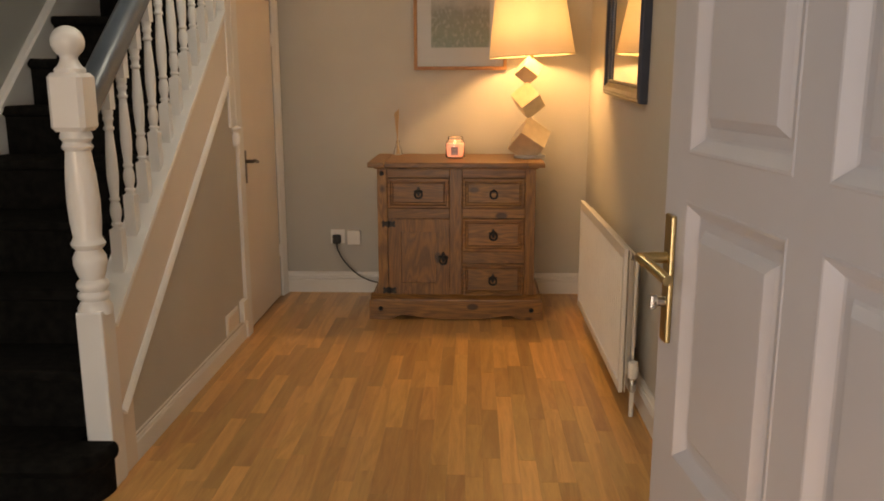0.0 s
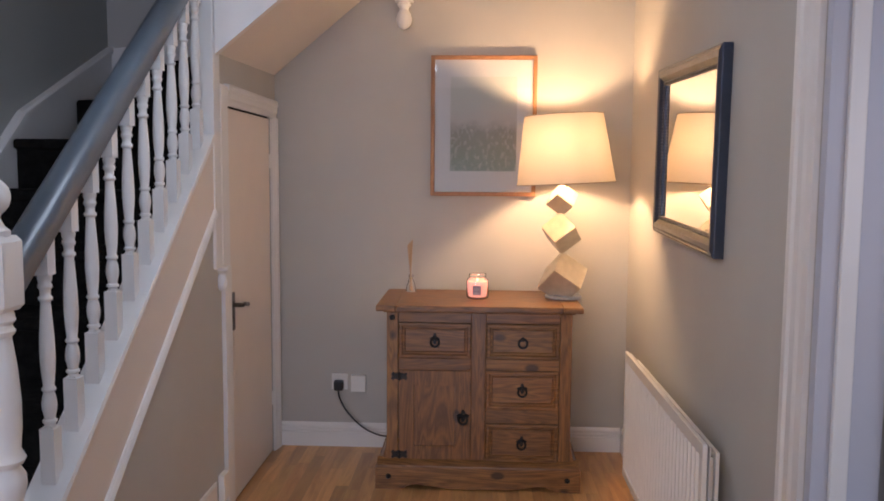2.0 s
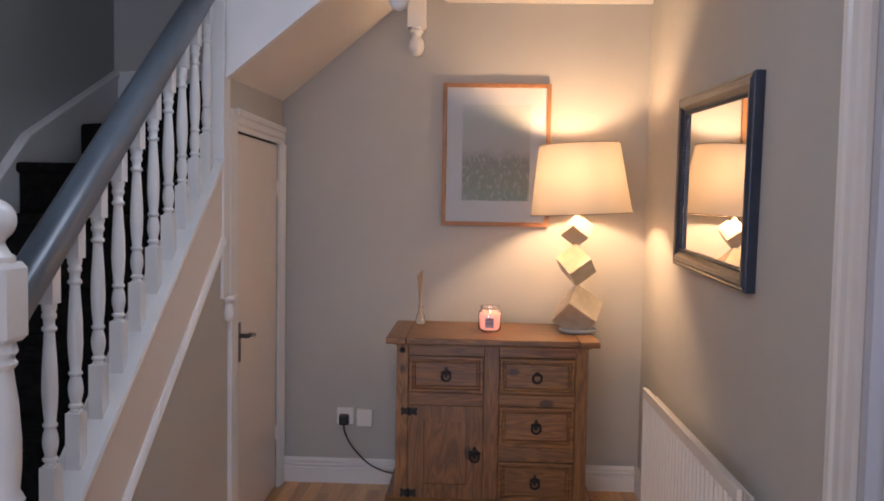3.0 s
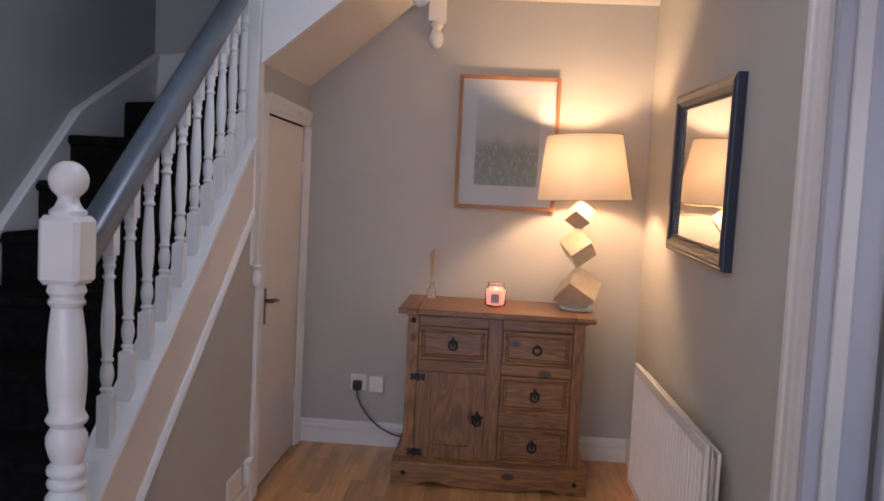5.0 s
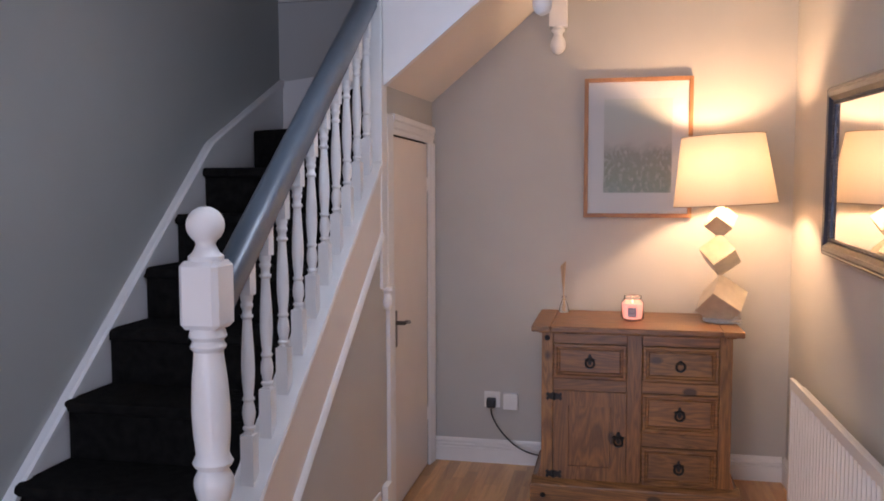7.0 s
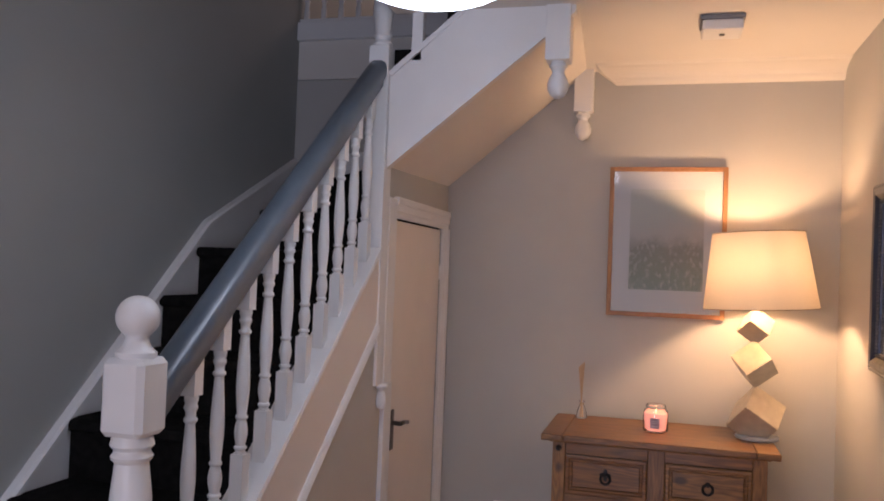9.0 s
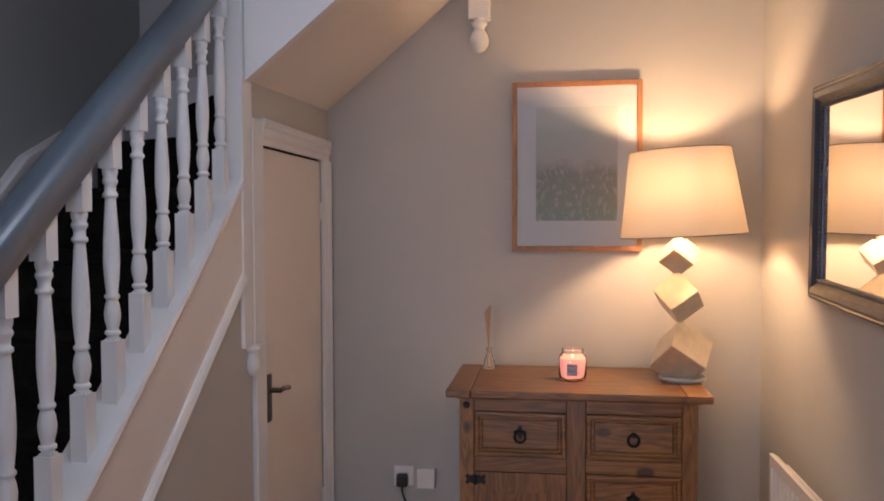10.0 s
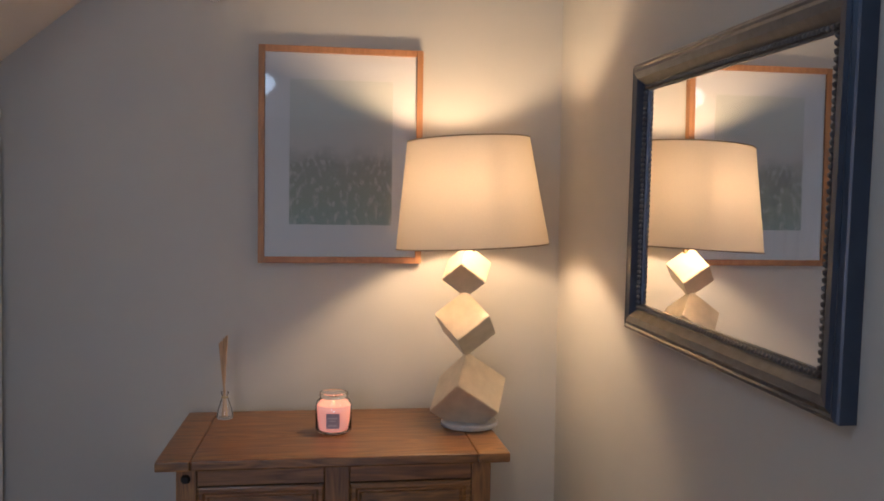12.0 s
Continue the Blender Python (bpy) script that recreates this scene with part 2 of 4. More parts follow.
def box(x0, x1, y0, y1, z0, z1, bev=0.0, seg=2, bm=None):
    bm2 = bmesh.new()
    bmesh.ops.create_cube(bm2, size=1, matrix=Matrix.Translation(((x0 + x1) / 2, (y0 + y1) / 2, (z0 + z1) / 2)) @ Matrix.Diagonal((x1 - x0, y1 - y0, z1 - z0, 1)))
    if bev:
        bmesh.ops.bevel(bm2, geom=bm2.edges[:], offset=bev, segments=seg, affect="EDGES", profile=0.6)
    if bm is None:
        return bm2
    me = bpy.data.meshes.new("tmp")
    bm2.to_mesh(me)
    bm2.free()
    bm.from_mesh(me)
    bpy.data.meshes.remove(me)
    return bm


def turned(profile, seg=20, cap=True):
    """Solid of revolution about z from (radius, height) pairs."""
    bm = bmesh.new()
    rings = []
    for r, z in profile:
        rings.append([bm.verts.new((r * math.cos(2 * math.pi * i / seg), r * math.sin(2 * math.pi * i / seg), z)) for i in range(seg)])
    for a, b in zip(rings, rings[1:]):
        for i in range(seg):
            bm.faces.new((a[i], a[(i + 1) % seg], b[(i + 1) % seg], b[i]))
    if cap:
        bm.faces.new(rings[0])
        bm.faces.new(rings[-1])
    return bm


def prism(points, axis, a, b, bev=0.0):
    """Polygon in the plane across an axis, swept from a to b along it. Points are the other two coordinates in order."""
    bm = bmesh.new()

    def at(p, v):
        return {"x": (v, p[0], p[1]), "y": (p[0], v, p[1]), "z": (p[0], p[1], v)}[axis]
    lo = [bm.verts.new(at(p, a)) for p in points]
    hi = [bm.verts.new(at(p, b)) for p in points]
    bm.faces.new(lo)
    bm.faces.new(hi)
    k = len(points)
    for i in range(k):
        bm.faces.new((lo[i], lo[(i + 1) % k], hi[(i + 1) % k], hi[i]))
    if bev:
        bmesh.ops.recalc_face_normals(bm, faces=bm.faces)
        bmesh.ops.bevel(bm, geom=bm.edges[:], offset=bev, segments=2, affect="EDGES")
    return bm


def sweep(profile, path, up=(0, 0, 1)):
    """Profile (side, up) carried along a line of points."""
    bm = bmesh.new()
    pts = [Vector(p) for p in path]
    rings = []
    for i, p in enumerate(pts):
        d = (pts[min(i + 1, len(pts) - 1)] - pts[max(i - 1, 0)]).normalized()
        side = d.cross(Vector(up)).normalized()
        top = side.cross(d)
        rings.append([bm.verts.new(p + side * s + top * u) for s, u in profile])
    k = len(profile)
    for a, b in zip(rings, rings[1:]):
        for i in range(k):
            bm.faces.new((a[i], a[(i + 1) % k], b[(i + 1) % k], b[i]))
    bm.faces.new(rings[0])
    bm.faces.new(rings[-1])
    return bm


def round_profile(r, seg=8):
    return [(r * math.cos(2 * math.pi * i / seg), r * math.sin(2 * math.pi * i / seg)) for i in range(seg)]


def bezier(points, steps=10):
    """Smooth line through points."""
    pts = [Vector(p) for p in points]
    out = []
    for i in range(len(pts) - 1):
        p0, p1, p2, p3 = pts[max(i - 1, 0)], pts[i], pts[i + 1], pts[min(i + 2, len(pts) - 1)]
        for k in range(steps):
            t = k / steps
            out.append(0.5 * (2 * p1 + (p2 - p0) * t + (2 * p0 - 5 * p1 + 4 * p2 - p3) * t * t + (3 * p1 - p0 - 3 * p2 + p3) * t ** 3))
    return out + [pts[-1]]


def structure(name, bm, material, label, category="wall"):
    return part(name, bm, material, None, label, category=category, kind="structure")

# ---- structure ----
XR, XL, XS, YB, YV = 0.695, -2.0, -1.12, 4.80, 0.46
CEILZ, TOPZ = 2.51, 5.0
OPEN0, OPEN1 = 1.68, 2.50   # side room doorway along the wall
structure("floor", box(-2.1, 3.5, -1.3, 4.95, -0.12, -0.022), DARK, "dark sub-floor under the beech strip flooring", "floor")
structure("wall_north", box(-2.12, 0.815, YB, YB + 0.12, -0.1, 2.51), WALL, "greige painted plaster wall behind the pine sideboard")
bm = box(XR, XR + 0.12, OPEN1, YB, -0.1, CEILZ)
box(XR, XR + 0.12, -1.2, OPEN0, -0.1, CEILZ, bm=bm)
box(XR, XR + 0.12, OPEN0, OPEN1, 2.04, CEILZ, bm=bm)
structure("wall_east", bm, WALL, "greige painted plaster wall with a mirror and a radiator")
structure("wall_west", box(XL - 0.12, XL, -1.2, 6.5, -0.1, TOPZ), STAIRWALL, "stairwell wall beside the carpeted stairs in hall paint darkened for shade")
# return wall at the entrance door, and an unseen front wall with added daylight openings
structure("wall_south", box(0.535, XR, YV - 0.14, YV, -0.1, CEILZ), WALL, "plain painted return wall that carries the entrance door")
bm = box(0.55, XR + 0.12, -1.32, -1.2, -0.1, CEILZ)
box(-0.88, -0.65, -1.32, -1.2, -0.1, CEILZ, bm=bm)
box(-0.65, 0.55, -1.32, -1.2, 0.97, CEILZ, bm=bm)
box(-0.65, 0.55, -1.32, -1.2, -0.1, 0.07, bm=bm)
box(XL, -1.88, -1.32, -1.2, -0.1, CEILZ, bm=bm)
box(-1.88, -0.88, -1.32, -1.2, 2.2, CEILZ, bm=bm)
box(-1.88, -0.88, -1.32, -1.2, -0.1, 0.8, bm=bm)
structure("wall_front", bm, WALL, "plain painted front wall with added daylight openings")
# unseen window, added as the opening for the front fill light
win = thing("added_window_front", "added white framed front window for the fill daylight", "window", kind="structure")
for x0, x1, z0, z1 in ((-1.88, -1.83, 0.8, 2.2), (-0.93, -0.88, 0.8, 2.2), (-1.83, -0.93, 0.8, 0.85), (-1.83, -0.93, 2.15, 2.2)):
    part("window_frame", box(x0, x1, -1.30, -1.24, z0, z1, 0.003), WHITE, win)
part("window_sill", box(-1.90, -0.86, -1.24, -1.14, 0.775, 0.80, 0.004), WHITE, win)
part("pane", box(-1.831, -0.929, -1.275, -1.27, 0.849, 2.151), PICGLASS, win).visible_shadow = False
# made-up low opening that only lets the frontal fill in
low_glass = thing("added_window_low", "added low glazed panel for the frontal fill light", "window", kind="structure")
for x0, x1, z0, z1 in ((-0.65, -0.60, 0.07, 0.97), (0.50, 0.55, 0.07, 0.97), (-0.60, 0.50, 0.07, 0.11), (-0.60, 0.50, 0.93, 0.97)):
    part("window_frame", box(x0, x1, -1.30, -1.24, z0, z1, 0.003), WHITE, low_glass)
part("pane", box(-0.601, 0.501, -1.275, -1.27, 0.109, 0.931), PICGLASS, low_glass).visible_shadow = False
# side room shell
bm = box(3.4, 3.5, 0.4, 4.0, -0.1, 2.51)
box(XR + 0.12, 1.2, 0.4, 0.5, -0.1, 2.51, bm=bm)
box(2.8, 3.4, 0.4, 0.5, -0.1, 2.51, bm=bm)
box(1.2, 2.8, 0.4, 0.5, -0.1, 0.85, bm=bm)
box(1.2, 2.8, 0.4, 0.5, 2.15, 2.51, bm=bm)
box(XR + 0.12, 3.4, 3.9, 4.0, -0.1, 2.51, bm=bm)
structure("wall_side_room", bm, WALL, "plain painted walls of the side room")
# unseen window frame, added round the side fill light
win2 = thing("added_window_side", "added unseen side room window for the fill light", "window", kind="structure")
for x0, x1, z0, z1 in ((1.2, 1.25, 0.85, 2.15), (2.75, 2.8, 0.85, 2.15), (1.25, 2.75, 0.85, 0.89), (1.25, 2.75, 2.11, 2.15)):
    part("window_frame", box(x0, x1, 0.43, 0.49, z0, z1, 0.003), WHITE, win2)
# upper storey
bm = box(XL, 0.815, 6.4, 6.5, 2.5, TOPZ)
box(0.7, 0.815, 1.2, 6.4, 2.7, TOPZ, bm=bm)
box(XL, 0.7, 1.1, 1.2, 2.7, TOPZ, bm=bm)
structure("wall_landing", bm, STAIRWALL, "walls of the upstairs landing in hall paint darkened for shade")
structure("ceiling_upper", box(-2.1, 0.8, 1.1, 6.5, TOPZ, TOPZ + 0.1), CEIL, "plain landing ceiling", "ceiling")
bm = box(-0.46, 3.5, -1.3, YB, CEILZ, CEILZ + 0.19)
box(XL, -0.46, -1.3, 2.0, CEILZ, CEILZ + 0.19, bm=bm)
box(-1.1, -0.46, 2.0, 3.80, CEILZ, CEILZ + 0.19, bm=bm)
structure("ceiling", bm, CEIL, "cream painted hall ceiling", "ceiling")
structure("landing_floor", box(XL, 0.7, YB + 0.002, 6.4, 2.515, 2.80), CEIL, "upstairs landing floor edge", "floor")
# coving on the back wall
cov = [(YB, 2.44), (YB - 0.02, 2.44), (YB - 0.035, 2.455)] + [(YB - 0.035 - 0.13 * (1 - math.cos(a)), 2.455 + 0.045 * math.sin(a)) for a in [0.3, 0.6, 0.9, 1.2, 1.5]] + [(YB - 0.175, CEILZ), (YB, CEILZ)]
trim = prism(cov, "x", -0.40, XR)
for v in trim.verts:
    if v.co.x < -0.39:
        v.co.x = -0.311 - 0.09 * (v.co.z - 2.44) / 0.07
structure("trim", trim, CEIL, "cream plaster coving along the back wall", "coving")


def skirting(points_h, axis, a, b, face, sign, name, label):
    """Moulded board: a flat face with a stepped ogee on top, standing off a wall."""
    h = points_h
    prof = [(0, 0), (0.018, 0), (0.018, h * 0.60), (0.013, h * 0.63), (0.013, h * 0.66), (0.018, h * 0.69), (0.018, h * 0.74), (0.011, h * 0.77), (0.011, h * 0.81), (0.014, h * 0.84), (0.013, h * 0.90), (0.007, h * 0.96), (0.004, h), (0, h)]
    return structure(name, prism([(face + sign * p, z) for p, z in prof], axis, a, b), WHITE, label, "skirting")


skirting(0.127, "x", -1.115, XR - 0.019, YB, -1, "baseboard", "white gloss skirting board along the back wall")
skirting(0.127, "y", 2.61, YB, XR, -1, "baseboard", "white gloss skirting board under the radiator")
skirting(0.112, "y", 2.413, 3.90, XS - 0.018, 1, "baseboard", "white gloss skirting board under the stair panelling")

# ---- staircase ----
RISE, GOING, Y1 = 0.2017, 0.2443, 2.141
SL = 0.785


def step_z(i):
    return 0.165 + RISE * (i - 1)


def cap_z(y):
    return 1.60 + SL * (y - 3.788)


stairs = thing("staircase", "white painted staircase with black carpeted treads", "staircase", kind="structure")
for i in range(2, 9):
    y0, z1 = Y1 + GOING * (i - 1), step_z(i)
    x1 = XS - 0.035
    y_end = y0 + GOING + 0.03 if i < 8 else YB - 0.002
    prof = [(y0 + 0.025, z1 - RISE - 0.02), (y0 + 0.025, z1 - 0.045), (y0 + 0.004, z1 - 0.036), (y0, z1 - 0.02), (y0 + 0.006, z1 - 0.006), (y0 + 0.022, z1), (y_end, z1), (y_end, z1 - RISE - 0.02)]
    part("tread", prism(prof, "x", XL + 0.03, x1), CARPET, stairs, "black carpeted step", smooth=True)
# bottom step: a rounded carpet nose that wraps round the foot of the newel
nose = [(Y1 + 0.030, 0.0), (Y1 + 0.028, 0.105), (Y1 + 0.010, 0.118), (Y1, 0.137), (Y1 + 0.005, 0.154), (Y1 + 0.022, 0.165), (2.306, 0.165), (2.306, 0.0)]
part("tread", prism(nose, "x", XL + 0.03, -1.19), CARPET, stairs, "black carpeted bottom step", smooth=True)
corner = bmesh.new()
ring_rows = []
for k in range(9):
    a = radians(-90 + 90 * k / 8)
    ring_rows.append([corner.verts.new((-1.19 + (2.306 - y) * 0.60 * math.sin(a + math.pi / 2), 2.306 - (2.306 - y) * math.cos(a + math.pi / 2), z)) for y, z in nose[:6]])
for a, b in zip(ring_rows, ring_rows[1:]):
    for j in range(5):
        corner.faces.new((a[j], a[j + 1], b[j + 1], b[j]))
hub = [corner.verts.new((-1.19, 2.306, 0.165)), corner.verts.new((-1.19, 2.306, 0.0))]
for a, b in zip(ring_rows, ring_rows[1:]):
    corner.faces.new((a[5], hub[0], b[5]))
part("nosing_corner", corner, CARPET, stairs, smooth=True)
part("tread", box(XL + 0.03, -1.216, 2.306, 2.43, 0.0, 0.165), CARPET, stairs)
# winders fanning round the turn post
cx, cy = -1.17, 3.89
W_END = YB - 0.003
for k, pts in enumerate((
        [(cx, 4.03), (XL + 0.03, 4.38), (XL + 0.03, W_END), (-1.145, W_END)],
        [(cx, 4.10), (-1.80, W_END), (-1.145, W_END)],
        [(cx, 4.20), (-1.45, W_END), (-1.145, W_END)])):
    z1 = step_z(9 + k)
    part("winder", prism(pts, "z", z1 - RISE - 0.002, z1, 0.008), CARPET, stairs, "black carpeted winder step")
# second flight, climbing across the back wall
for k in range(3):
    x0 = -1.14 + 0.235 * k
    z1 = step_z(12 + k)
    part("tread", box(x0, x0 + 0.26, 3.84, YB - 0.003, z1 - RISE + 0.03, z1, 0.01), CARPET, stairs, "black carpeted step")
# wall string on the left wall, kinked at the winders
wy = [(2.02, 0.0), (2.22, 0.155), (3.952, 1.68), (YB - 0.001, 2.07)]
low = [(YB - 0.001, 1.5), (3.95, 1.1), (2.6, 0.0)]
part("wall_string", prism(wy + low, "x", XL, XL + 0.028), WHITE, stairs, "white gloss string board against the wall")
part("wall_string_cap", sweep([(-0.018, -0.006), (0.022, -0.006), (0.022, 0.012), (0.012, 0.018), (-0.018, 0.018)], [(XL + 0.018, y, z) for y, z in wy]), WHITE, stairs)
part("wall_string", prism([(XL + 0.03, 1.7), (XL + 0.03, 2.075), (-1.5, 2.13), (-0.5, 2.85), (-0.5, 2.5)], "y", YB - 0.028, YB), WHITE, stairs)
# outer string, capping, bead and panel
ya, yb = 2.41, 3.775
part("outer_string", prism([(ya, cap_z(ya) - 0.02), (yb, cap_z(yb) - 0.02), (yb, cap_z(yb) - 0.33), (ya, cap_z(ya) - 0.33)], "x", XS - 0.03, XS), CREAM, stairs, "cream painted outer string board")
part("string_capping", sweep([(-0.048, -0.016), (0.052, -0.016), (0.056, -0.006), (0.052, 0.006), (-0.048, 0.006)], [(XS - 0.045, ya, cap_z(ya)), (XS - 0.045, yb, cap_z(yb))]), WHITE, stairs, "white gloss capping under the balusters")
part("bead", sweep([(-0.006, -0.016), (0.012, -0.014), (0.016, -0.004), (0.010, 0.006), (0.013, 0.012), (0.006, 0.018), (-0.006, 0.018)], [(XS, 2.415, cap_z(2.415) - 0.305), (XS, yb, cap_z(yb) - 0.305)]), WHITE, stairs, "white moulded bead")
part("side_panel", prism([(2.38, 0.0), (2.38, cap_z(2.38) - 0.2), (3.86, cap_z(3.86) - 0.2), (3.86, 0.0)], "x", XS - 0.05, XS - 0.006), WALL, stairs, "greige painted panel under the stairs")
part("bottom_block", box(XS - 0.02, XS + 0.001, 2.413, 2.50, 0.0, cap_z(2.5) - 0.28, 0.003), CREAM, stairs)


def newel(x, y, parent):
    h = 0.0525
    post = part("newel_post", box(x - 0.031, x + 0.0525, y - h, y + 0.040, 0.0, 0.585, 0.009), WHITE, parent, "white gloss turned newel post")
    pr = [(0.052, 0.57), (0.051, 0.592), (0.038, 0.612), (0.046, 0.619), (0.048, 0.627), (0.046, 0.635), (0.038, 0.642), (0.047, 0.652), (0.049, 0.661), (0.046, 0.670), (0.036, 0.680), (0.044, 0.702), (0.050, 0.727), (0.049, 0.749), (0.037, 0.772), (0.046, 0.780), (0.051, 0.790), (0.046, 0.800), (0.041, 0.812), (0.046, 0.86), (0.048, 0.92), (0.044, 1.00), (0.036, 1.072), (0.043, 1.079), (0.045, 1.086), (0.040, 1.093), (0.039, 1.100), (0.047, 1.110), (0.044, 1.124), (0.038, 1.136)]
    b2 = turned(pr, 28)
    for v in b2.verts:
        v.co.x += 0.011 * (1.13 - v.co.z) / 0.56
    b2.transform(Matrix.Translation((x, y, 0)))
    part("turning", b2, WHITE, post, smooth=True)
    ch = box(x - h, x + h, y - h, y + h, 1.130, 1.300)
    bmesh.ops.bevel(ch, geom=ch.edges[:], offset=0.013, segments=1, affect="EDGES")
    part("block", ch, WHITE, post)
    b3 = turned([(0.038, 1.290), (0.044, 1.302), (0.044, 1.311), (0.033, 1.320), (0.026, 1.334), (0.024, 1.341), (0.027, 1.348)] + [(0.047 * math.sin(a), 1.387 - 0.047 * math.cos(a)) for a in [0.62 + 0.168 * j for j in range(15)]], 28)
    b3.transform(Matrix.Translation((x, y, 0)))
    part("ball_finial", b3, WHITE, post, smooth=True)
    return post


NX, NY = -1.162, 2.360
newel(NX, NY, stairs)

# handrail
RX = -1.163


def rail_z(y):
    return 1.283 + 0.80 * (y - 2.53)


rail = [(-0.0391, -0.0138), (-0.0414, 0.0092), (-0.0345, 0.0276), (-0.0161, 0.0391), (0.0161, 0.0391), (0.0345, 0.0276), (0.0414, 0.0092), (0.0391, -0.0138), (0.0276, -0.0230), (0.0276, -0.0414), (-0.0276, -0.0414), (-0.0276, -0.0230)]
part("handrail", sweep(rail, [(RX, 2.411, rail_z(2.411)), (RX + 0.004, 3.79, rail_z(3.79))]), GREYPAINT, stairs, "grey painted moulded handrail", smooth=True)

# balusters: square ends, turned between
BH = 0.78


def baluster_meshes():
    sq = bmesh.new()
    v = [(-0.019, -0.019), (0.019, -0.019), (0.019, 0.019), (-0.019, 0.019)]
    lo = [sq.verts.new((x, y, SL * y)) for x, y in v]
    hi = [sq.verts.new((x, y, 0.175)) for x, y in v]
    sq.faces.new(lo), sq.faces.new(hi)
    for i in range(4):
        sq.faces.new((lo[i], lo[(i + 1) % 4], hi[(i + 1) % 4], hi[i]))
    bmesh.ops.recalc_face_normals(sq, faces=sq.faces)
    bmesh.ops.bevel(sq, geom=[e for e in sq.edges if abs(e.verts[0].co.z - 0.175) < 1e-5 and abs(e.verts[1].co.z - 0.175) < 1e-5], offset=0.006, segments=2, affect="EDGES")
    up = bmesh.new()
    lo = [up.verts.new((x, y, 0.66)) for x, y in v]
    hi = [up.verts.new((x, y, BH + 0.775 * y)) for x, y in v]
    up.faces.new(lo), up.faces.new(hi)
    for i in range(4):
        up.faces.new((lo[i], lo[(i + 1) % 4], hi[(i + 1) % 4], hi[i]))
    tu = turned([(0.0142, 0.17), (0.0131, 0.182), (0.0177, 0.187), (0.0177, 0.194), (0.0131, 0.199), (0.0137, 0.206), (0.0177, 0.228), (0.0188, 0.246), (0.0165, 0.268), (0.0125, 0.285), (0.0171, 0.291), (0.0171, 0.298), (0.0131, 0.304), (0.0165, 0.345), (0.0188, 0.395), (0.0177, 0.46), (0.0148, 0.52), (0.0120, 0.575), (0.0171, 0.581), (0.0171, 0.589), (0.0125, 0.595), (0.0131, 0.612), (0.0171, 0.620), (0.0171, 0.628), (0.0142, 0.634), (0.0171, 0.645), (0.0177, 0.655), (0.0148, 0.665)], 16)
    out = []
    for nm, b, sm in (("foot", sq, False), ("head", up, False), ("turning", tu, True)):
        ob = part(nm, b, WHITE, None, smooth=sm)
        out.append(ob)
    return out


foot, head, turning = baluster_meshes()
for i in range(10):
    y = 2.585 + 0.1255 * i
    base = pose(RX, y, cap_z(y) + 0.003)
    b = new("baluster", foot.data)
    b.matrix_world = base
    b.parent = stairs
    stretch = (rail_z(y) - 0.046 - cap_z(y) - 0.003) / BH
    b.scale = (1, 1, stretch)
    for src in (turning, head):
        o = new(src.name.split(".")[0], src.data)
        o.parent = b
for o in (foot, head, turning):
    bpy.data.objects.remove(o)

# turn post with drop finial
px, py = -1.155, 3.812
post = part("turn_post", box(px - 0.041, px + 0.041, py - 0.041, py + 0.041, 1.06, 2.385, 0.004), WHITE, stairs, "white painted turn post with a drop finial")
up = turned([(0.038, 2.38), (0.040, 2.395), (0.030, 2.41), (0.038, 2.425), (0.030, 2.44), (0.036, 2.48), (0.040, 2.55), (0.034, 2.66), (0.030, 2.75), (0.038, 2.765), (0.038, 2.78), (0.038, 3.1)], 20)
up.transform(Matrix.Translation((px, py, 0)))
part("turning", up, WHITE, post, smooth=True)
drop = [(0.016, 1.064), (0.026, 1.058), (0.028, 1.050), (0.018, 1.042), (0.014, 1.034), (0.020, 1.020), (0.024, 1.003), (0.022, 0.984), (0.015, 0.970), (0.006, 0.964)]
b2 = turned(drop, 20)
b2.transform(Matrix.Translation((XS - 0.006 + 0.012, py + 0.025, 0)))
part("drop_finial", b2, WHITE, post, smooth=True)

# second flight: front string, soffit, hanging posts
part("flight_string", prism([(-1.112, 1.905), (-0.50, 2.402), (-0.40, 2.484), (-0.40, 2.86), (-1.112, 2.265)], "y", 3.79, 3.83), WHITE, stairs, "white painted string board of the upper flight")
part("string_capping", sweep([(-0.03, -0.01), (0.03, -0.01), (0.03, 0.01), (-0.03, 0.01)], [(-1.112, 3.81, 2.27), (-0.40, 3.81, 2.86)]), WHITE, stairs)
sof = prism([(-1.15, 1.905), (-1.15, 1.93), (-0.40, 2.535), (-0.40, 2.505)], "y", 3.832, YB - 0.001)
for v in sof.verts:
    if v.co.y > 4.0:
        v.co.z += 0.026 if v.co.x < -1 else 0.050
part("soffit", sof, CEIL, stairs, "cream painted sloping soffit under the upper flight")
for nm, y0, y1 in (("hanging_post", 3.775, 3.865), ("hanging_post", 4.735, YB - 0.001)):
    hp = part(nm, box(-0.507, -0.415, y0, y1, 2.305, 2.80, 0.005), WHITE, stairs, "white painted hanging newel with a turned drop")
    t2 = turned([(0.030, 2.31), (0.026, 2.300), (0.034, 2.292), (0.034, 2.284), (0.024, 2.274), (0.022, 2.262), (0.033, 2.245), (0.040, 2.222), (0.038, 2.200), (0.026, 2.178), (0.008, 2.168)], 22)
    t2.transform(Matrix.Translation((-0.461, min((y0 + y1) / 2, YB - 0.042), 0)))
    part("drop_finial", t2, WHITE, hp, smooth=True)
# first square baluster of the upper flight
part("upper_baluster", box(-1.03, -0.985, 3.79, 3.835, 2.32, 3.2, 0.004), WHITE, stairs)

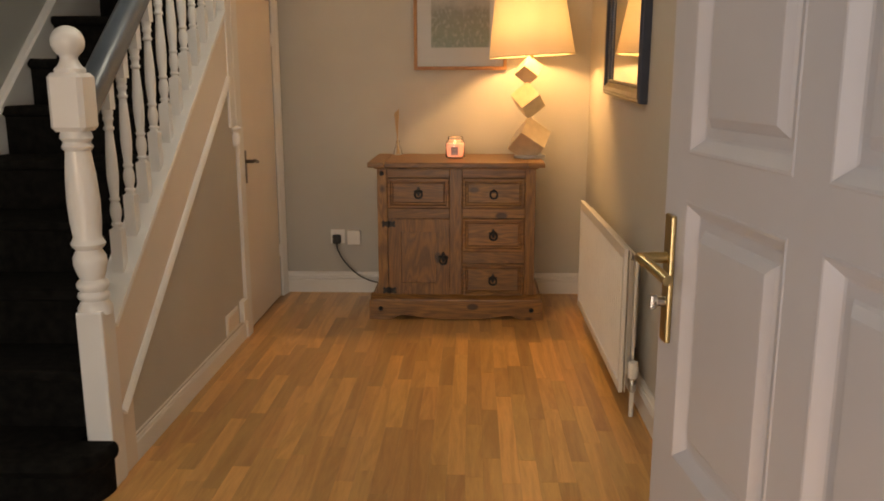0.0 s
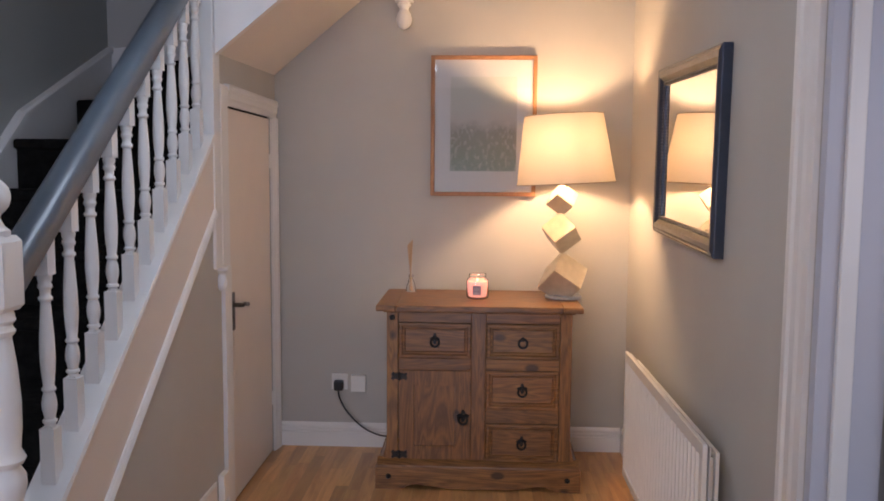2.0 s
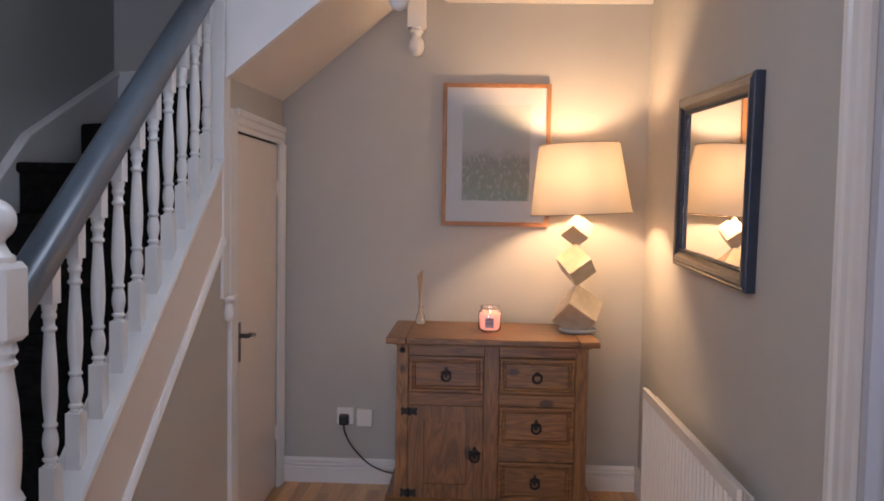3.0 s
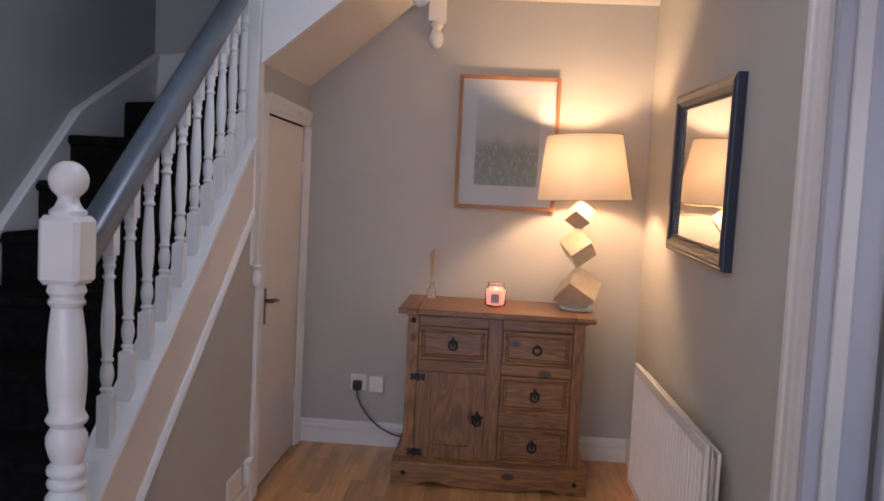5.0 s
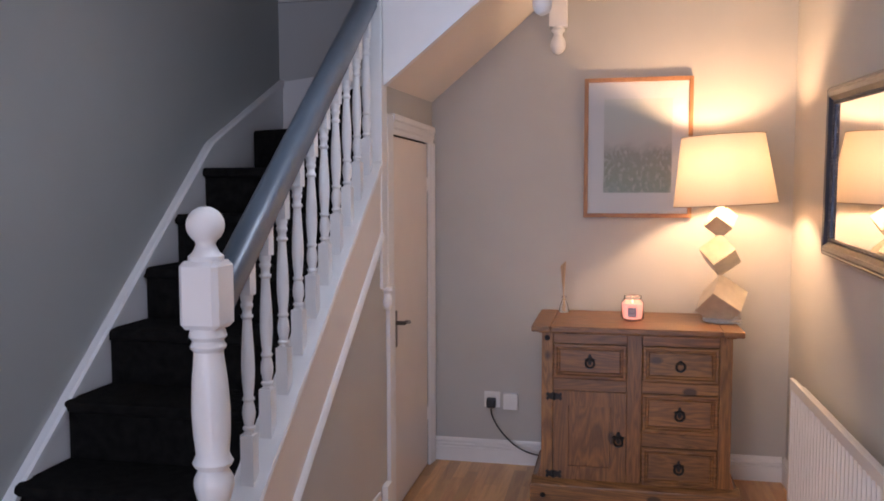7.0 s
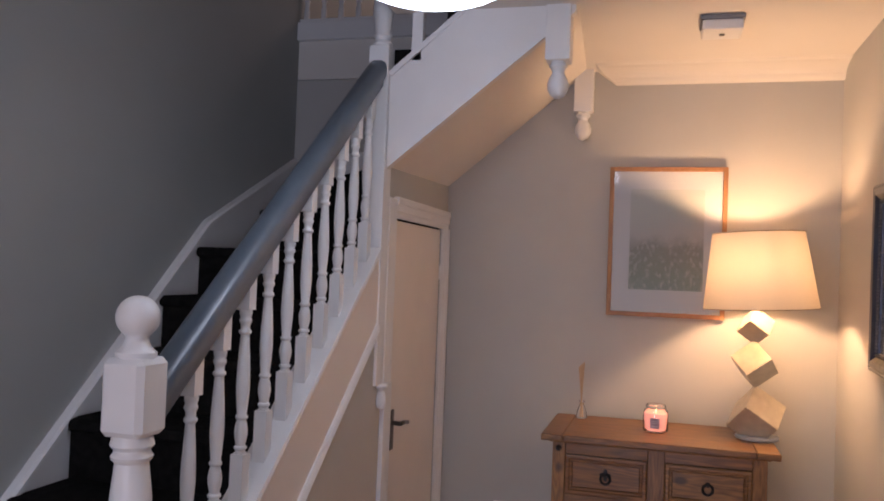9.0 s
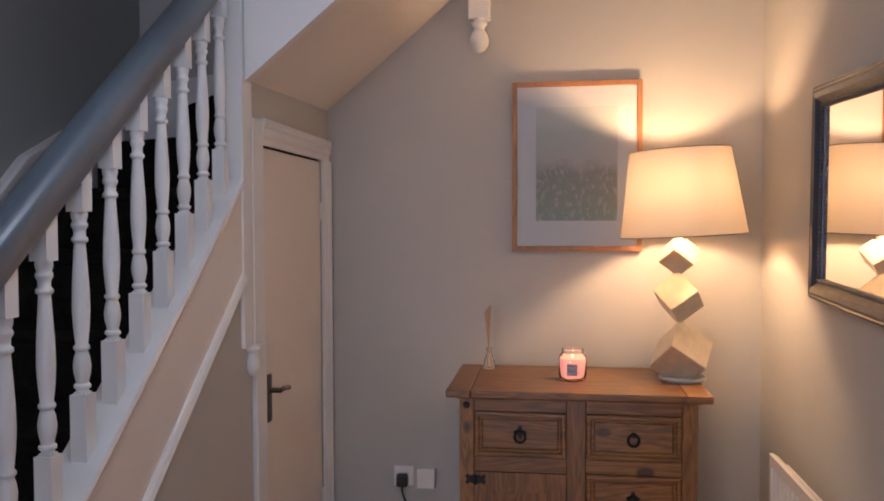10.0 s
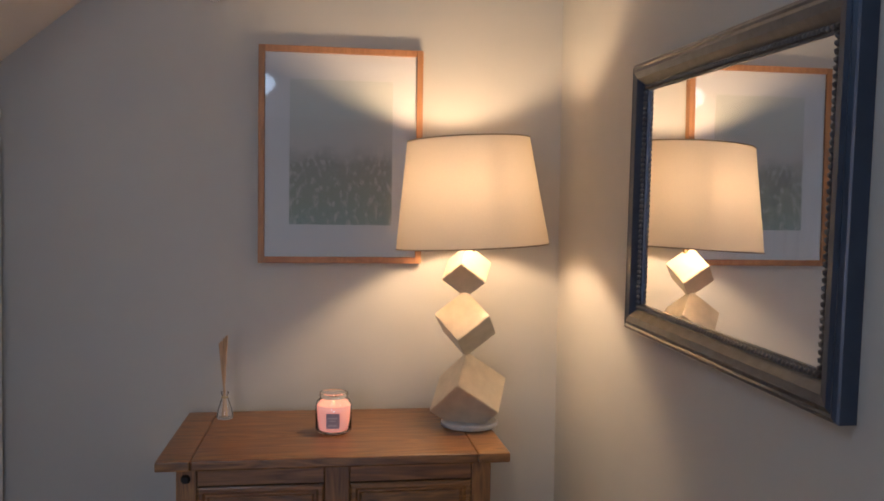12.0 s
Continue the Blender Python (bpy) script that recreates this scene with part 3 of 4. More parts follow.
# landing balustrade upstairs
land = thing("landing_balustrade", "white painted balustrade along the upstairs landing edge", "balustrade", kind="structure")
part("nosing", box(XL, -1.05, YB - 0.03, YB + 0.08, 2.722, 2.820, 0.006), WHITE, land)
part("bottom_rail", box(XL, -1.05, YB + 0.0, YB + 0.06, 2.821, 2.845, 0.004), WHITE, land)
part("handrail", box(XL, -1.05, YB + 0.0, YB + 0.06, 3.62, 3.67, 0.012), GREYPAINT, land)
for i in range(9):
    x = -1.975 + 0.1 * i
    b2 = turned([(0.016, 2.845), (0.016, 2.90), (0.011, 2.915), (0.017, 2.95), (0.011, 2.99), (0.016, 3.10), (0.013, 3.3), (0.016, 3.46), (0.016, 3.62)], 12)
    b2.transform(Matrix.Translation((x, YB + 0.03, 0)))
    part("spindle", b2, WHITE, land, smooth=True)

# under-stair cupboard door in the panel's plane
structure("wall_cupboard", box(XS - 0.1, XS - 0.012, 4.70, YB - 0.001, 0.0, 1.96), WALL, "greige wall beside the cupboard door")
structure("wall_cupboard", box(XS - 0.1, XS - 0.012, 3.86, 4.70, 1.74, 1.96), WALL, "greige wall above the cupboard door")
cup = thing("door_1", "low cream painted flush cupboard door under the stairs", "door", kind="structure")
part("leaf", box(XS - 0.05, XS - 0.014, 3.965, 4.68, 0.008, 1.715, 0.003), CREAM, cup)
part("architrave", box(XS - 0.03, XS + 0.010, 3.865, 3.955, 0, 1.06, 0.004), WHITE, cup)
part("architrave", box(XS - 0.03, XS + 0.006, 3.862, 3.955, 1.06, 1.80, 0.004), WHITE, cup)
arch = [(0, 0), (0.012, 0), (0.012, 0.02), (0.018, 0.03), (0.018, 0.055), (0.024, 0.062), (0.024, 0.078), (0.020, 0.088), (0, 0.088)]
part("architrave", prism([(XS - 0.012 + d, 4.690 + w) for d, w in arch], "z", 0.0, 1.722), WHITE, cup)
part("architrave", prism([(XS - 0.012 + d, 1.722 + w) for d, w in arch], "y", 3.957, 4.778), WHITE, cup)
part("threshold_gap", box(XS - 0.04, XS - 0.02, 3.96, 4.69, -0.02, 0.006), DARK, cup)
for z in (0.25, 1.47):
    part("hinge", box(XS - 0.015, XS - 0.006, 4.676, 4.692, z, z + 0.07, 0.002), WHITE, cup)


def lever_handle(parent, m, plate_mat, h, w, reach, lever, cyl=False):
    """Plate in the xz plane facing -y, lever pointing to +x."""
    p = part("handle_plate", box(-w / 2, w / 2, -0.009, 0, -h / 2, h / 2, 0.003), plate_mat, parent, m=m)
    neck = turned([(0.013, 0.0), (0.013, 0.006), (0.0095, 0.010), (0.0095, reach)], 16)
    neck.transform(Matrix.Rotation(radians(90), 4, "X"))
    part("neck", neck, plate_mat, p, m=pose(0, 0, h * 0.17), smooth=True)
    line = bezier([(-0.004, -reach, 0.0), (0.02, -reach - 0.004, 0.002), (0.06, -reach + 0.002, -0.004), (lever, -reach + 0.006, -0.012)], 6)
    part("lever", sweep(round_profile(0.009, 10), line), plate_mat, p, m=pose(0, 0, h * 0.17), smooth=True)
    if cyl:
        c = turned([(0.009, 0), (0.009, 0.016)], 14)
        c.transform(Matrix.Rotation(radians(90), 4, "X"))
        part("thumb_turn", c, CHROME, p, m=pose(0, -0.008, -h * 0.18), smooth=True)
        part("thumb_bar", box(-0.005, 0.005, -0.034, -0.022, -0.013, 0.013, 0.003), CHROME, p, m=pose(0, 0, -h * 0.18))
    return p


lever_handle(cup, pose(XS - 0.013, 4.022, 0.85, 0, 0, 90), STEEL, 0.165, 0.038, 0.045, 0.11)

# side-room doorway: lining, stop, architrave, open leaf
side = thing("door_2", "white side room door standing open in a moulded frame", "door", kind="structure")
arc = [(0, 0), (0.014, 0), (0.016, 0.03), (0.020, 0.045), (0.020, 0.075), (0.026, 0.085), (0.026, 0.108), (0.020, 0.118), (0, 0.118)]
part("architrave", prism([(XR - d, OPEN1 + 0.002 + w) for d, w in arc], "z", 0, 2.06), WHITE, side)
part("architrave", prism([(XR - d, OPEN0 - 0.002 - w) for d, w in arc], "z", 0, 2.06), WHITE, side)
part("architrave", prism([(XR - d, 2.06 + w) for d, w in arc], "y", OPEN0 - 0.12, OPEN1 + 0.12), WHITE, side)
# darkened door paint stands in for shade in the door reveal
part("lining", box(XR + 0.001, XR + 0.158, OPEN1 - 0.032, OPEN1 - 0.001, 0, 2.04, 0.002), SHADED_DOORPAINT, side)
part("lining", box(XR + 0.001, XR + 0.16, OPEN0 + 0.001, OPEN0 + 0.032, 0, 2.04, 0.002), SHADED_DOORPAINT, side)
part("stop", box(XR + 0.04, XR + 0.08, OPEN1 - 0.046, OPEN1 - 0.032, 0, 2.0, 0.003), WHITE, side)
part("leaf", box(XR + 0.17, XR + 0.92, OPEN1 - 0.075, OPEN1 - 0.035, 0.01, 2.0, 0.003), SHADED_DOORPAINT, side)
for z in (0.25, 1.75):
    part("hinge", box(XR + 0.156, XR + 0.172, OPEN1 - 0.05, OPEN1 - 0.033, z, z + 0.09, 0.002), BRASS, side)

# open panelled entrance door
HX, HY, LX, LY = 0.470, 0.475, 0.359, 1.395
ang = math.degrees(math.atan2(LY - HY, LX - HX))
wid = math.hypot(LX - HX, LY - HY)
ent = thing("door_3", "white panelled entrance door standing open with a brass lever handle", "door", Matrix.Translation((HX, HY, 0)) @ pose(0, 0, 0, 0, 0, ang), kind="structure")
# local frame: x along the leaf from hinge to latch, +y towards the hall side


def panelled_leaf():
    """Leaf with two columns of sunk panels: moulded slopes run down to a bed that carries a raised field."""
    part("leaf", box(0, wid, -0.036, -0.0172, 0.012, 2.0, 0.001), SHADED_DOORPAINT, ent)
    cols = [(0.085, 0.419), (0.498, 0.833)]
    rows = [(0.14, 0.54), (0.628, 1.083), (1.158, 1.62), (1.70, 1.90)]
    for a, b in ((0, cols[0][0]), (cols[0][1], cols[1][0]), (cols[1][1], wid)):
        part("stile", box(a, b, -0.0171, 0.0, 0.012, 2.0), SHADED_DOORPAINT, ent)
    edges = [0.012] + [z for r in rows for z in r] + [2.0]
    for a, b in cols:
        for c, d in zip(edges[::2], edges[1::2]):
            part("rail", box(a, b, -0.0171, 0.0, c, d), SHADED_DOORPAINT, ent)
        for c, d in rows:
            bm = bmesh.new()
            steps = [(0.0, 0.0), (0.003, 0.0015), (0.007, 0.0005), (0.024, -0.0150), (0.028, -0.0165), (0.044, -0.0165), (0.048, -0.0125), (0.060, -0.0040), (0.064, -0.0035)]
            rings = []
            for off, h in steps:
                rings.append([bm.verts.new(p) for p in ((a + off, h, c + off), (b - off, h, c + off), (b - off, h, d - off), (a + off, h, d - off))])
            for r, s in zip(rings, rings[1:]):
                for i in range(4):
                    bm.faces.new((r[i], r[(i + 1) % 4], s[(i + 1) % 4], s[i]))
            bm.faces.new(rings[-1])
            part("panel", bm, SHADED_DOORPAINT, ent)


panelled_leaf()
lever_handle(ent, pose(wid - 0.045, 0.001, 0.938, 0, 0, 180), BRASS, 0.225, 0.034, 0.055, 0.12, True)
part("latch_plate", box(wid, wid + 0.002, -0.030, -0.006, 0.78, 1.0), BRASS, ent)
frame_in = thing("door_frame", "white painted jamb that carries the entrance door", "door frame", kind="structure")
part("jamb", box(0.476, 0.534, YV - 0.15, YV + 0.01, 0, 2.058, 0.003), WHITE, frame_in)
part("stop", box(0.461, 0.4755, YV - 0.09, YV - 0.05, 0, 2.058, 0.002), WHITE, frame_in)

# ---- things ----
# pine sideboard
SX0, SX1, FY = -0.49, 0.353, 4.25
sb = thing("sideboard", "waxed pine sideboard with one door, four drawers and black iron fittings", "sideboard")
part("top", box(-0.445, 0.307, 4.196, 4.735, 0.829, 0.856, 0.005), PINE_X, sb)
part("top_end", box(-0.534, -0.4462, 4.196, 4.735, 0.829, 0.856, 0.005), PINE_X, sb)
part("top_end", box(0.3082, 0.396, 4.196, 4.735, 0.829, 0.856, 0.005), PINE_X, sb)
part("top_moulding", box(SX0 - 0.012, SX1 + 0.012, FY - 0.016, 4.725, 0.818, 0.829, 0.004), PINE_X, sb)
part("carcass", box(SX0 + 0.012, SX1 - 0.012, FY + 0.022, 4.72, 0.10, 0.818), PINE_Z, sb, "pine carcass sides")
XA, XB, XC, XD = -0.437, -0.103, -0.036, 0.299
part("stile", box(SX0, XA, FY, FY + 0.03, 0.11, 0.818, 0.003), PINE_Z, sb)
part("stile", box(XB, XC, FY, FY + 0.03, 0.11, 0.818, 0.003), PINE_Z, sb)
part("stile", box(XD, SX1, FY, FY + 0.03, 0.11, 0.818, 0.003), PINE_Z, sb)
for x0, x1, zs in ((XA, XB, ((0.772, 0.818), (0.552, 0.606))), (XC, XD, ((0.772, 0.818), (0.555, 0.606), (0.308, 0.372)))):
    for z0, z1 in zs:
        part("rail", box(x0 + 0.001, x1 - 0.001, FY + 0.002, FY + 0.03, z0, z1, 0.002), PINE_X, sb)


def raised_front(x0, x1, z0, z1, y, steps):
    """Front board with stepped frame lines; steps are (inset, forward)."""
    bm = bmesh.new()
    rings = []
    for off, h in steps:
        rings.append([bm.verts.new(p) for p in ((x0 + off, y - h, z0 + off), (x1 - off, y - h, z0 + off), (x1 - off, y - h, z1 - off), (x0 + off, y - h, z1 - off))])
    for r, s in zip(rings, rings[1:]):
        for i in range(4):
            bm.faces.new((r[i], r[(i + 1) % 4], s[(i + 1) % 4], s[i]))
    bm.faces.new(rings[-1])
    bm.faces.new(list(reversed(rings[0])))
    return bm


def pull(parent, x, z, y, big=True):
    """Cast iron back plate with a hanging ring."""
    bm = bmesh.new()
    if big:
        n = 24
        lo, hi = [], []
        for i in range(n):
            a = 2 * math.pi * i / n
            r = 0.022 + 0.007 * math.cos(4 * a)
            lo.append(bm.verts.new((x + r * math.cos(a), y, z + 0.008 + r * 1.05 * math.sin(a))))
            hi.append(bm.verts.new((x + 0.85 * r * math.cos(a), y - 0.006, z + 0.008 + 0.9 * r * math.sin(a))))
        bm.faces.new(lo), bm.faces.new(hi)
        for i in range(n):
            bm.faces.new((lo[i], lo[(i + 1) % n], hi[(i + 1) % n], hi[i]))
    else:
        bmesh.ops.create_cone(bm, segments=16, radius1=0.012, radius2=0.009, depth=0.006, cap_ends=True, matrix=Matrix.Translation((x, y - 0.003, z + 0.012)) @ Matrix.Rotation(radians(90), 4, "X"))
    h = part("pull", bm, IRON, parent, "black iron ring pull")
    ring = [(x + 0.019 * math.sin(2 * math.pi * i / 24), y - 0.013 - 0.004 * math.cos(2 * math.pi * i / 24), z - 0.008 + 0.021 * math.cos(2 * math.pi * i / 24)) for i in range(25)]
    part("ring", sweep(round_profile(0.0052, 8), ring, up=(0, 1, 0.01)), IRON, h, smooth=True)
    part("boss", box(x - 0.005, x + 0.005, y - 0.02, y - 0.004, z + 0.003, z + 0.017, 0.003), IRON, h)


DRAW = [(0, 0), (0, 0.007), (0.005, 0.010), (0.014, 0.010), (0.020, 0.003), (0.025, 0.003), (0.028, 0.006), (0.034, -0.006), (0.036, -0.006)]
for x0, x1, z0, z1, big in ((XA + 0.002, XB - 0.002, 0.608, 0.770, True), (XC + 0.002, XD - 0.002, 0.608, 0.770, False), (XC + 0.002, XD - 0.002, 0.374, 0.553, True), (XC + 0.002, XD - 0.002, 0.126, 0.306, True)):
    d = part("drawer", raised_front(x0, x1, z0, z1, FY + 0.004, DRAW), PINE_X, sb, "pine drawer front with a raised frame")
    part("shadow_gap", box(x0 - 0.001, x1 + 0.001, FY + 0.016, FY + 0.021, z0 - 0.001, z1 + 0.001), DARK, d)
    pull(d, (x0 + x1) / 2, (z0 + z1) / 2, FY + 0.0095, big)
dr = part("door", raised_front(XA + 0.002, XB - 0.002, 0.126, 0.550, FY + 0.004, [(0, 0), (0, 0.006), (0.070, 0.006), (0.073, -0.006), (0.086, -0.009), (0.088, -0.009)]), PINE_Z, sb, "pine cupboard door with a grooved panel")
for i in range(7):
    x = XA + 0.093 + 0.0215 * i
    part("slat", box(x, x + 0.0195, FY + 0.005, FY + 0.014, 0.216, 0.46, 0.003), PINE_Z, dr)
part("top_field", box(XA + 0.09, XB - 0.09, FY + 0.008, FY + 0.014, 0.216, 0.465, 0.002), PINE_Z, dr)
pull(dr, XB - 0.035, 0.332, FY - 0.002, True)
for z in (0.155, 0.522):
    outline = [(-0.038, -0.010), (-0.030, -0.019), (-0.020, -0.011), (-0.008, -0.016), (0, -0.011), (0.008, -0.016), (0.020, -0.011), (0.030, -0.019), (0.038, -0.010), (0.031, 0), (0.038, 0.010), (0.030, 0.019), (0.020, 0.011), (0.008, 0.016), (0, 0.011), (-0.008, 0.016), (-0.020, 0.011), (-0.030, 0.019), (-0.038, 0.010), (-0.031, 0)]
    hg = part("hinge", prism([(XA + 0.006 + x, z + q) for x, q in outline], "y", FY - 0.008, FY - 0.0005), IRON, dr, "black iron strap hinge")
    knuckle = turned([(0.005, z - 0.018), (0.005, z + 0.018)], 10)
    knuckle.transform(Matrix.Translation((XA + 0.006, FY - 0.009, 0)))
    part("knuckle", knuckle, IRON, hg, smooth=True)
# flared plinth
arc_pts = [(-0.538, 0.0), (-0.538, 0.105), (0.400, 0.105), (0.400, 0.0), (0.295, 0.0), (0.270, 0.004), (0.245, 0.020), (0.205, 0.026), (0.16, 0.018), (0.08, 0.007), (-0.069, 0.003), (-0.22, 0.007), (-0.30, 0.018), (-0.345, 0.026), (-0.385, 0.020), (-0.41, 0.004), (-0.435, 0.0)]
part("plinth", prism(arc_pts, "y", 4.215, 4.237), PINE_X, sb, "shaped pine plinth board")
part("plinth_side", box(-0.538, -0.516, 4.238, 4.735, 0.0, 0.105, 0.002), PINE_X, sb)
part("plinth_side", box(0.378, 0.400, 4.238, 4.735, 0.0, 0.105, 0.002), PINE_X, sb)
part("plinth_moulding", prism([(4.215, 0.105), (4.216, 0.112), (4.232, 0.124), (FY + 0.01, 0.14), (FY + 0.02, 0.105)], "x", -0.532, 0.394), PINE_X, sb)
for sgn, xe, xi in ((-1, -0.532, SX0), (1, 0.394, SX1)):
    part("flare", prism([(xe, 0.106), (xi, 0.106), (xi, 0.225), (xi + sgn * 0.006, 0.18), (xi + sgn * 0.018, 0.14)], "y", FY + 0.001, 4.72), PINE_Z, sb)


def stud(x, z, y):
    b = bmesh.new()
    bmesh.ops.create_cone(b, segments=10, radius1=0.013, radius2=0.008, depth=0.008, cap_ends=True, matrix=Matrix.Translation((x, y - 0.004, z)) @ Matrix.Rotation(radians(90), 4, "X"))
    part("stud", b, IRON, sb, smooth=False)


for x, z, y in ((-0.478, 0.06, 4.215), (0.340, 0.056, 4.215), (-0.465, 0.793, FY)):
    stud(x, z, y)

# table lamp of stacked cubes
lampt = thing("table_lamp", "lit table lamp of three stacked champagne cubes with a linen shade", "table lamp")
ax, ay = 0.325, 4.5
b2 = turned([(0.0, 0.8565), (0.084, 0.8565), (0.087, 0.860), (0.087, 0.868), (0.083, 0.872), (0.0, 0.872)], 40, False)
b2.transform(Matrix.Translation((ax + 0.01, ay, 0)))
part("base", b2, STONE, lampt, "round pale grey base", smooth=True)
for x, z, a, e, cut in ((0.330, 0.951, 0.1516, (-50.0, 34.1, 3.8), 0.873), (0.319, 1.168, 0.1204, (136.9, -143.2, -174.2), None), (0.320, 1.329, 0.096, (138.9, 143.9, -170.1), None)):
    b2 = bmesh.new()
    bmesh.ops.create_cube(b2, size=a)
    bmesh.ops.bevel(b2, geom=b2.edges[:], offset=0.0022, segments=2, affect="EDGES")
    b2.transform(pose(x, ay, z, *e))
    lo, hi = cut or z - a * 0.80, z + a * 0.80
    for zz, nrm in ((lo, (0, 0, -1)), (hi, (0, 0, 1))):
        res = bmesh.ops.bisect_plane(b2, geom=b2.verts[:] + b2.edges[:] + b2.faces[:], plane_co=(0, 0, zz), plane_no=nrm, clear_outer=True)
        edges = [g for g in res["geom_cut"] if isinstance(g, bmesh.types.BMEdge)]
        if edges:
            bmesh.ops.contextual_create(b2, geom=edges)
    part("cube", b2, GOLD, lampt)
b2 = turned([(0.011, 1.38), (0.011, 1.44), (0.018, 1.445), (0.018, 1.50), (0.012, 1.505)], 16)
b2.transform(Matrix.Translation((ax + 0.01, ay, 0)))
part("stem", b2, BRASS, lampt, smooth=True)
sc = (0.328, 4.50)
TILT = Matrix.Translation((*sc, 1.565)) @ pose(0, 0, 0, 0, -3.0, 0)
b2 = turned([(0.232, -0.160), (0.185, 0.160)], 96, False)
b2.transform(TILT)
sh = part("shade", b2, SHADE, lampt, "tapered cream linen shade glowing warm", smooth=True)
seam = bmesh.new()
edge = [[seam.verts.new((r * math.cos(radians(a)), r * math.sin(radians(a)), z)) for r, z in ((0.2305, -0.158), (0.1835, 0.158))] for a in range(-84, -67, 2)]
for p, q in zip(edge, edge[1:]):
    seam.faces.new((p[0], q[0], q[1], p[1]))
seam.transform(TILT)
part("seam", seam, SEAM, sh, "overlapping linen seam", smooth=True)
for r, z in ((0.232, -0.160), (0.185, 0.160)):
    b2 = sweep(round_profile(0.0022, 6), [TILT @ Vector((r * math.cos(2 * math.pi * i / 64), r * math.sin(2 * math.pi * i / 64), z)) for i in range(65)])
    part("rim", b2, RIM, sh, "thin dark binding")
b2 = bmesh.new()
bmesh.ops.create_uvsphere(b2, u_segments=16, v_segments=10, radius=0.028, matrix=Matrix.Translation((0.318, 4.455, 1.548)))
BULB = glowing("bulb_glass", (1.0, 0.72, 0.4), 6.0)
bulb = part("bulb", b2, BULB, lampt, smooth=True)
bulb.visible_shadow = False

# candle jar
cxx, cyy, cz = -0.078, 4.455, 0.8565
jar = thing("candle_jar", "lit pink candle in a clear glass jar with a lilac label", "candle")
JG = turned([(0.0, cz), (0.038, cz), (0.046, cz + 0.006), (0.0475, cz + 0.014), (0.0475, cz + 0.080), (0.044, cz + 0.094), (0.036, cz + 0.102), (0.038, cz + 0.108), (0.038, cz + 0.116), (0.0355, cz + 0.118), (0.0335, cz + 0.116), (0.0335, cz + 0.102), (0.041, cz + 0.092), (0.0445, cz + 0.080), (0.0445, cz + 0.014), (0.040, cz + 0.008), (0.0, cz + 0.007)], 36, False)
JG.transform(Matrix.Translation((cxx, cyy, 0)) @ Matrix.Diagonal((1.12, 1.12, 1, 1)))
g = part("jar", JG, CLEAR, jar, "clear glass jar", smooth=True)
g.visible_shadow = False
WX = turned([(0.0, cz + 0.008), (0.040, cz + 0.009), (0.044, cz + 0.015), (0.044, cz + 0.082), (0.030, cz + 0.081), (0.0, cz + 0.080)], 32, False)
WX.transform(Matrix.Translation((cxx, cyy, 0)) @ Matrix.Diagonal((1.12, 1.12, 1, 1)))
part("wax", WX, WAX, jar, "glowing pink wax", smooth=True)
FL = turned([(0.001, cz + 0.081), (0.004, cz + 0.086), (0.0035, cz + 0.092), (0.0008, cz + 0.101)], 10)
FL.transform(Matrix.Translation((cxx, cyy, 0)))
part("flame", FL, FLAME, jar, smooth=True)


def curved_label(name, w0, w1, z0, z1, r, material, parent):
    bm = bmesh.new()
    rows = []
    for k in range(13):
        a = radians(-94 + w0 + (w1 - w0) * k / 12)
        rows.append([bm.verts.new((cxx + rr * math.cos(a), cyy + rr * math.sin(a), z)) for rr in (r, r + 0.0006) for z in (z0, z1)])
    for a, b in zip(rows, rows[1:]):
        for i, j in ((0, 1), (1, 3), (3, 2), (2, 0)):
            bm.faces.new((a[i], a[j], b[j], b[i]))
    return part(name, bm, material, parent)


lb = curved_label("label", -20, 22, cz + 0.022, cz + 0.066, 0.0537, LABEL, jar)
for z0, z1, s in ((0.050, 0.054, 14), (0.043, 0.046, 10), (0.028, 0.034, 13)):
    curved_label("print", -s, s, cz + z0, cz + z1, 0.0546, LABELINK, lb)

# reed diffuser
dif = thing("reed_diffuser", "small glass reed diffuser with pale sticks", "diffuser")
dx, dy, dz = -0.412, 4.645, 0.8565
DB = turned([(0.0, dz), (0.024, dz), (0.026, dz + 0.004), (0.022, dz + 0.03), (0.011, dz + 0.062), (0.009, dz + 0.072), (0.012, dz + 0.076), (0.012, dz + 0.084), (0.0085, dz + 0.084), (0.007, dz + 0.07), (0.009, dz + 0.060), (0.019, dz + 0.03), (0.022, dz + 0.006), (0.0, dz + 0.005)], 24, False)
DB.transform(Matrix.Translation((dx, dy, 0)))
g = part("bottle", DB, CLEAR, dif, "clear glass bottle", smooth=True)
g.visible_shadow = False
for k, (ox, oy) in enumerate(((-0.016, 0.0), (-0.011, 0.005), (-0.005, -0.004), (0.0, 0.006), (0.006, -0.003), (0.011, 0.004), (0.017, -0.001))):
    part("reed", sweep(round_profile(0.0031, 6), [(dx - ox * 0.4, dy - oy * 0.5, dz + 0.008), (dx + ox * 0.7 - 0.006, dy + oy * 2, dz + 0.235 + 0.004 * k)], up=(0, 1, 0)), REED, dif)
part("collar", box(dx - 0.011, dx + 0.011, dy - 0.011, dy + 0.011, dz + 0.064, dz + 0.070, 0.003), BRASS, dif)

